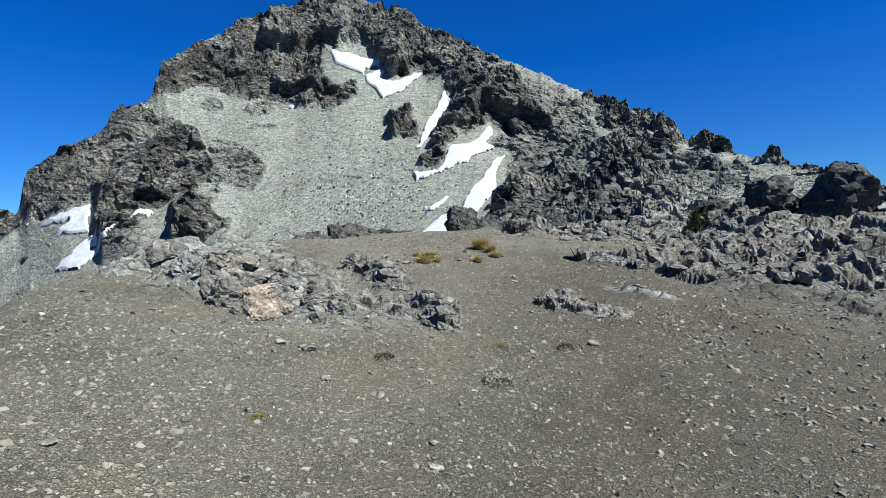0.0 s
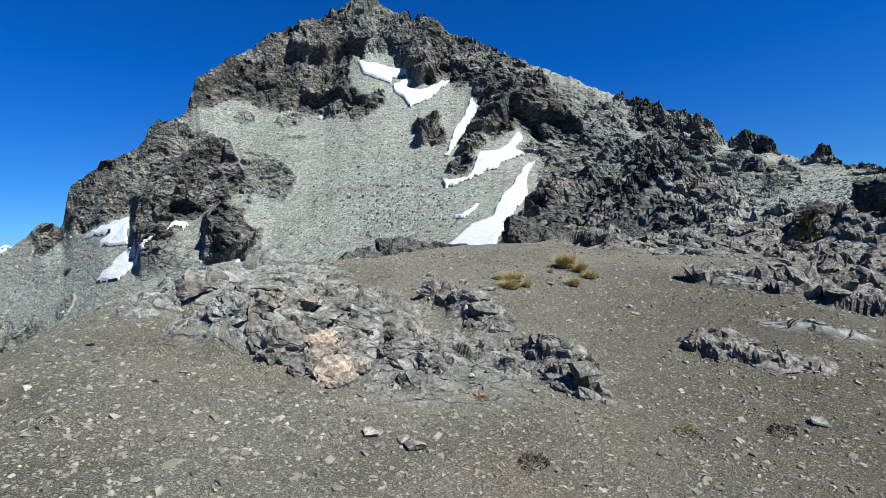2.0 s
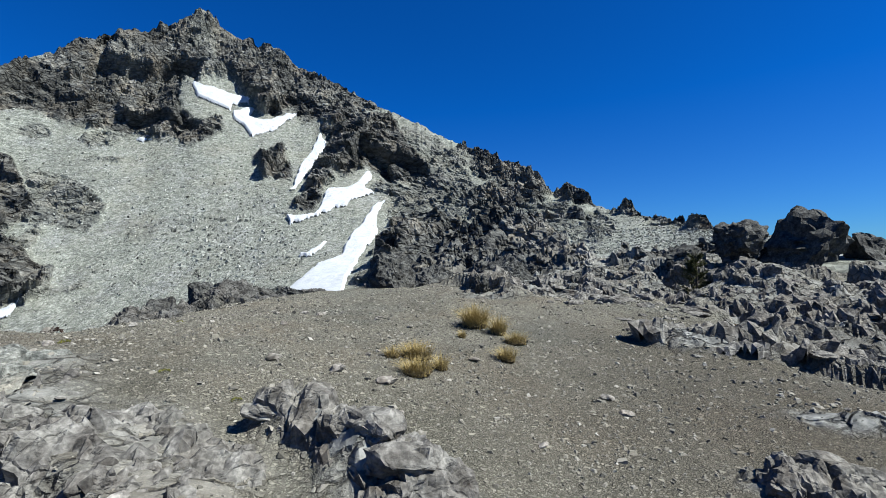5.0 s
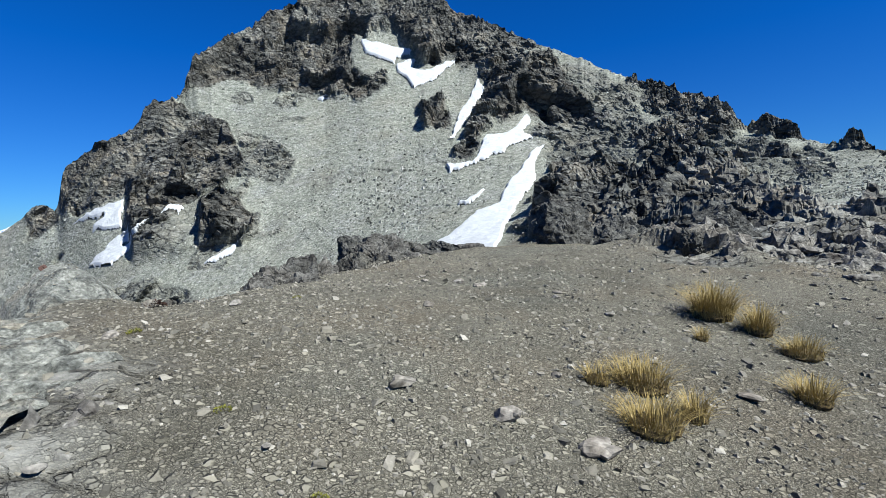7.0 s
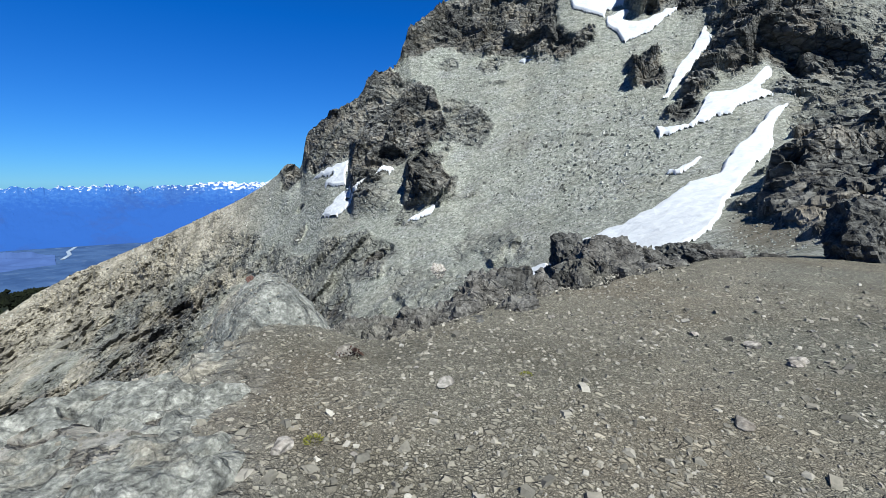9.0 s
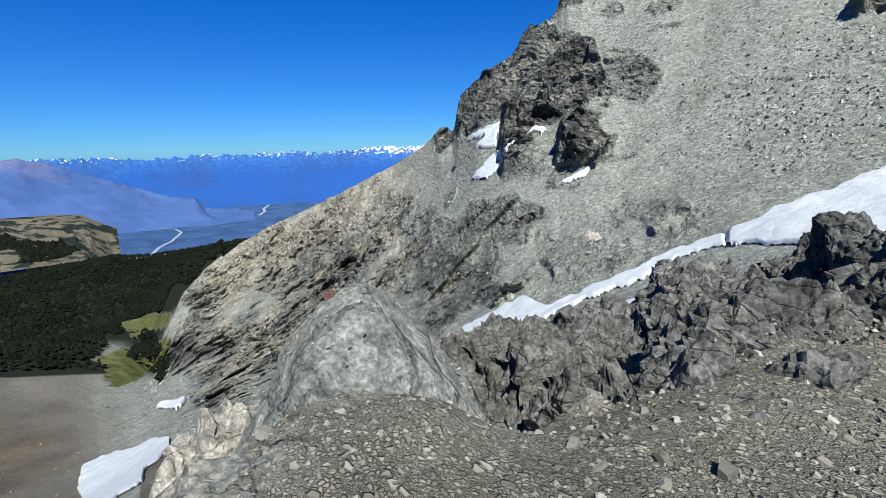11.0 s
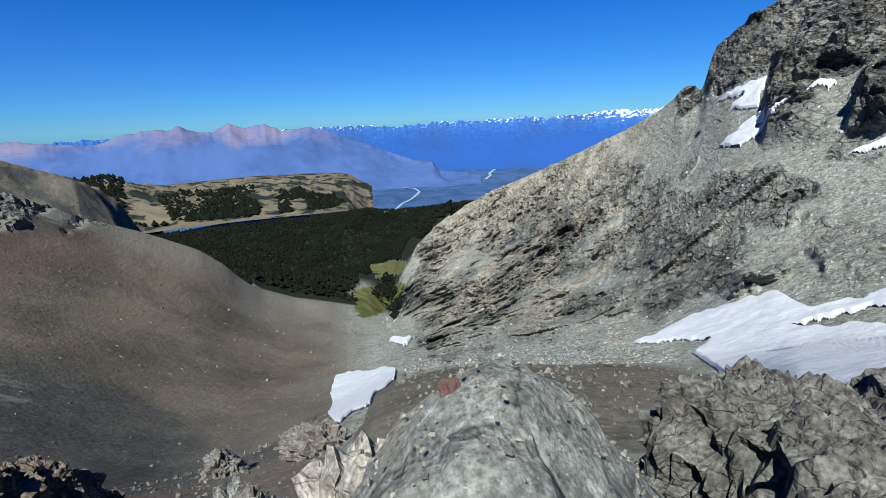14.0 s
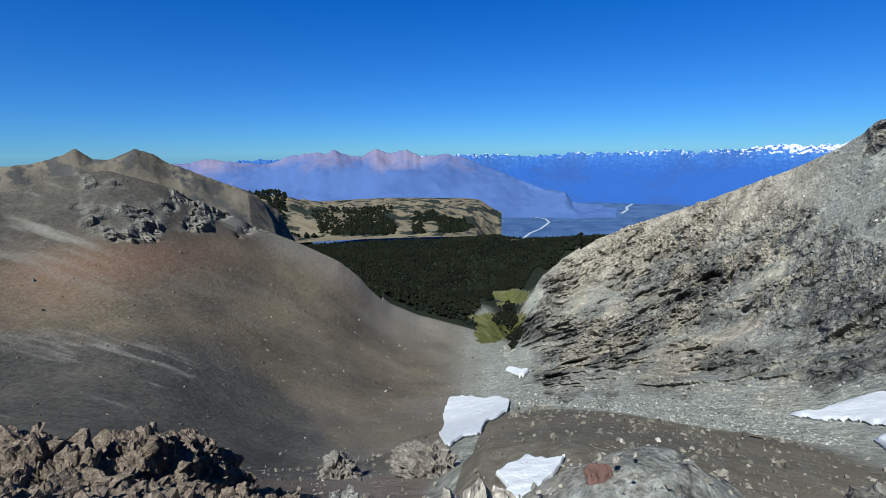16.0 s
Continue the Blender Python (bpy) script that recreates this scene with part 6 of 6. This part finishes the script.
M_YELLOW = plain_material("yellow_green_leaf", (0.3, (0.14, 0.14, 0.03)), (0.7, (0.34, 0.33, 0.06)), scale=20)
M_WINE = plain_material("dry_red_leaf", (0.3, (0.05, 0.03, 0.025)), (0.7, (0.13, 0.07, 0.05)), scale=20)
M_CREAM = plain_material("cream_flower", (0.3, (0.30, 0.28, 0.20)), (0.7, (0.58, 0.55, 0.44)), scale=30)
M_RUSTLEAF = plain_material("orange_leaf", (0.3, (0.24, 0.10, 0.03)), (0.7, (0.42, 0.20, 0.05)), scale=20)
for i, (x, y, s, m, lab) in enumerate([(-1.21, 8.51, 0.34, M_WINE, "dry wine-red cushion plant on gravel"), (2.39, 9.91, 0.34, M_WINE, "dry wine-red cushion plant on gravel"), (0.77, 7.87, 0.52, M_CREAM, "cream-flowered cushion plant on gravel"),
                                       (1.01, 9.71, 0.30, M_YELLOW, "small yellow-green herb among stones"), (-2.4, 5.75, 0.20, M_YELLOW, "small yellow-green herb among stones"), (-1.79, 10.19, 0.22, M_RUSTLEAF, "small orange-leaved herb among stones"), (-4.32, 15.59, 0.13, M_YELLOW, "small yellow-green herb among stones"),
                                       (-3.36, 14.91, 0.13, M_YELLOW, "small yellow-green herb among stones"), (-6.01, 16.93, 0.16, M_YELLOW, "small yellow-green herb among stones"), (-4.95, 18.79, 0.12, M_YELLOW, "small yellow-green herb among stones"), (-6.9, 18.5, 0.3, M_WINE, "dry wine-red cushion plant on gravel"),
                                       (8.3, 19.2, 0.6, M_RUSTLEAF, "dry brownish herb among slabs")]):
    cushion(x, y, s, 540 + i, m, "cushion_plant", lab)


def conifer(x, y, z, h, seed):
    """A stunted mountain conifer with upright leaders."""
    rng = np.random.RandomState(seed)
    base = new("conifer", None)
    base.matrix_world = pose(x, y, z)
    bm = bmesh.new()
    bmesh.ops.create_cone(bm, cap_ends=True, segments=9, radius1=0.09, radius2=0.015, depth=h * 0.95, matrix=Matrix.Translation((0, 0, h * 0.45)))
    me = bpy.data.meshes.new("trunk")
    bm.to_mesh(me)
    bm.free()
    me.materials.append(M_BARK)
    new("trunk", me).parent = base
    limbs, tips = bmesh.new(), []
    for k in range(46):
        t = rng.uniform(0.05, 0.95)
        a = rng.uniform(0, 2 * np.pi)
        ln = h * (0.34 * (1 - t) + 0.08) * rng.uniform(0.7, 1.2)
        p0 = Vector((0, 0, h * t * 0.9))
        d = Vector((math.cos(a), math.sin(a), rng.uniform(0.25, 0.9))).normalized()
        m = Matrix.Translation(p0 + d * ln / 2) @ d.to_track_quat("Z", "Y").to_matrix().to_4x4()
        bmesh.ops.create_cone(limbs, cap_ends=False, segments=5, radius1=0.022, radius2=0.006, depth=ln, matrix=m)
        tips += [(p0 + d * ln * f, d) for f in np.linspace(0.25, 1.0, 9)]
    me = bpy.data.meshes.new("branchwork")
    limbs.to_mesh(me)
    limbs.free()
    me.materials.append(M_BARK)
    new("branchwork", me).parent = base
    V = []
    for p, d in tips:
        for _ in range(22):
            e = (d + Vector(rng.normal(0, 0.55, 3))).normalized()
            s = e.cross(Vector(rng.normal(size=3))).normalized() * 0.009
            q = p + Vector(rng.normal(0, 0.035, 3))
            ln = rng.uniform(0.05, 0.11)
            V += [q - s, q + s, q + e * ln + s * 0.3, q + e * ln - s * 0.3]
    me = quad_mesh("foliage", np.array(V), np.arange(len(V)).reshape(-1, 4))
    me.materials.append(M_NEEDLE)
    new("foliage", me).parent = base
    return tagged(base, "stunted olive-green conifer growing among grey rocks", "tree")


conifer(13.85, 26.4, top(13.85, 26.4) - 0.1, 2.7, 560)

# ---- woods of the valley ----
BALL_V = np.array([(1.0, 0, 0), (0, 1.0, 0), (-1.0, 0, 0), (0, -1.0, 0), (0, 0, 1.0), (0, 0, -1.0)])
BALL_F = np.array([(a, (a + 1) % 4, 4) for a in range(4)] + [((a + 1) % 4, a, 5) for a in range(4)])


def wood(name, az, r, z, size, seed, label):
    """Many ragged crowns in one mesh."""
    rng = np.random.RandomState(seed)
    n = len(az)
    a = np.radians(az)
    P = np.stack([OX - np.sin(a) * r, OY + np.cos(a) * r, z], -1)
    sc = np.stack([size, size * rng.uniform(0.8, 1.2, n), size * rng.uniform(0.7, 1.3, n)], -1)
    V = BALL_V[None] * rng.uniform(0.55, 1.25, (n, len(BALL_V), 1)) * sc[:, None] + P[:, None]
    F = BALL_F[None] + (np.arange(n) * len(BALL_V))[:, None, None]
    me = quad_mesh(name, V.reshape(-1, 3), F.reshape(-1, 3))
    me.materials.append(M_FOREST)
    return tagged(new(name, me), label, "wood", kind="stuff")


n = 25000
az, r = rng.uniform(62, 104, n), np.sqrt(rng.uniform(420**2, 1195**2, n))
zl = land(az, r)
el = np.degrees(np.arctan2(zl - OZ, r))
crest_r = along(CREST, az, 1)
inm = meadows(az, el, OX - np.sin(np.radians(az)) * r, OY + np.cos(np.radians(az)) * r) > 0.5
keep = (r > crest_r * 1.03) & ~inm & ((r > 600 + 40 * np.sin(az * 1.7)) | (az > 81.5))
az, r, zl = az[keep], r[keep], zl[keep]
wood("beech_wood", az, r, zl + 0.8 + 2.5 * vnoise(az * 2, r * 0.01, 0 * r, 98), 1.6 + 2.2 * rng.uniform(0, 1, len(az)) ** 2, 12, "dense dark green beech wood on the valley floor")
n = 3000
az, r = rng.uniform(82, 108, n), rng.uniform(1260, 1700, n)
keep = vnoise(az * 0.55, r * 0.006, 0 * r, 99) + 0.35 * smooth(90, 95, az) > 0.62
az, r = az[keep], r[keep]
hill_r, hill_e = np.interp(az, [81, 83.6, 92.3, 98.3, 105, 108], [1600, 1720, 1800, 1750, 1650, 1650]), np.interp(az, [81, 83.6, 87.6, 92.3, 98.3, 102, 105, 108], [-10.2, -7.8, -6.6, -6.0, -6.3, -5.5, -4.6, -4.7])
ft = (r - 1205) / (hill_r - 1205)
zl = -214 + (OZ + hill_r * tan_d(hill_e) + 214) * ft**1.15
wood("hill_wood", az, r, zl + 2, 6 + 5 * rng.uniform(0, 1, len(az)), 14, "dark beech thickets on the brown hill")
# clump at the foot of the spur, and shrubs round the meadow
n = 700
az, el = np.concatenate([rng.normal(74.6, 1.3, 430), rng.normal(76.5, 1.5, 150), rng.normal(78.2, 1.2, 120)]), np.concatenate([rng.normal(-22.0, 0.75, 430), rng.normal(-18.4, 0.3, 150), rng.normal(-19.6, 0.35, 120)])
r = np.interp(el, [-24, -21.5, -19, -17], [330, 400, 520, 640])
zl = OZ + r * np.tan(np.radians(el))
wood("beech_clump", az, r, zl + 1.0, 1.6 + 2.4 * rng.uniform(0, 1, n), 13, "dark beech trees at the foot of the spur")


# ---- far valley: river and fields ----
def ribbon(name, points, width, mat, label, category):
    """A pale strip on the plain through bearing and height angle."""
    P = []
    for a, e in points:
        r = (-424 - OZ) / math.tan(radians(e))
        P.append(Vector((OX - math.sin(radians(a)) * r, OY + math.cos(radians(a)) * r, -422.0)))
    bm = bmesh.new()
    rows = []
    for i, p in enumerate(P):
        d = (P[min(i + 1, len(P) - 1)] - P[max(i - 1, 0)]).normalized()
        s = Vector((-d.y, d.x, 0)) * width * 0.5
        rows.append((bm.verts.new(p - s), bm.verts.new(p + s)))
    for (a, b), (c, d) in zip(rows, rows[1:]):
        bm.faces.new((a, b, d, c))
    me = bpy.data.meshes.new(name)
    bm.to_mesh(me)
    bm.free()
    me.materials.append(mat)
    return tagged(new(name, me), label, category, kind="structure")


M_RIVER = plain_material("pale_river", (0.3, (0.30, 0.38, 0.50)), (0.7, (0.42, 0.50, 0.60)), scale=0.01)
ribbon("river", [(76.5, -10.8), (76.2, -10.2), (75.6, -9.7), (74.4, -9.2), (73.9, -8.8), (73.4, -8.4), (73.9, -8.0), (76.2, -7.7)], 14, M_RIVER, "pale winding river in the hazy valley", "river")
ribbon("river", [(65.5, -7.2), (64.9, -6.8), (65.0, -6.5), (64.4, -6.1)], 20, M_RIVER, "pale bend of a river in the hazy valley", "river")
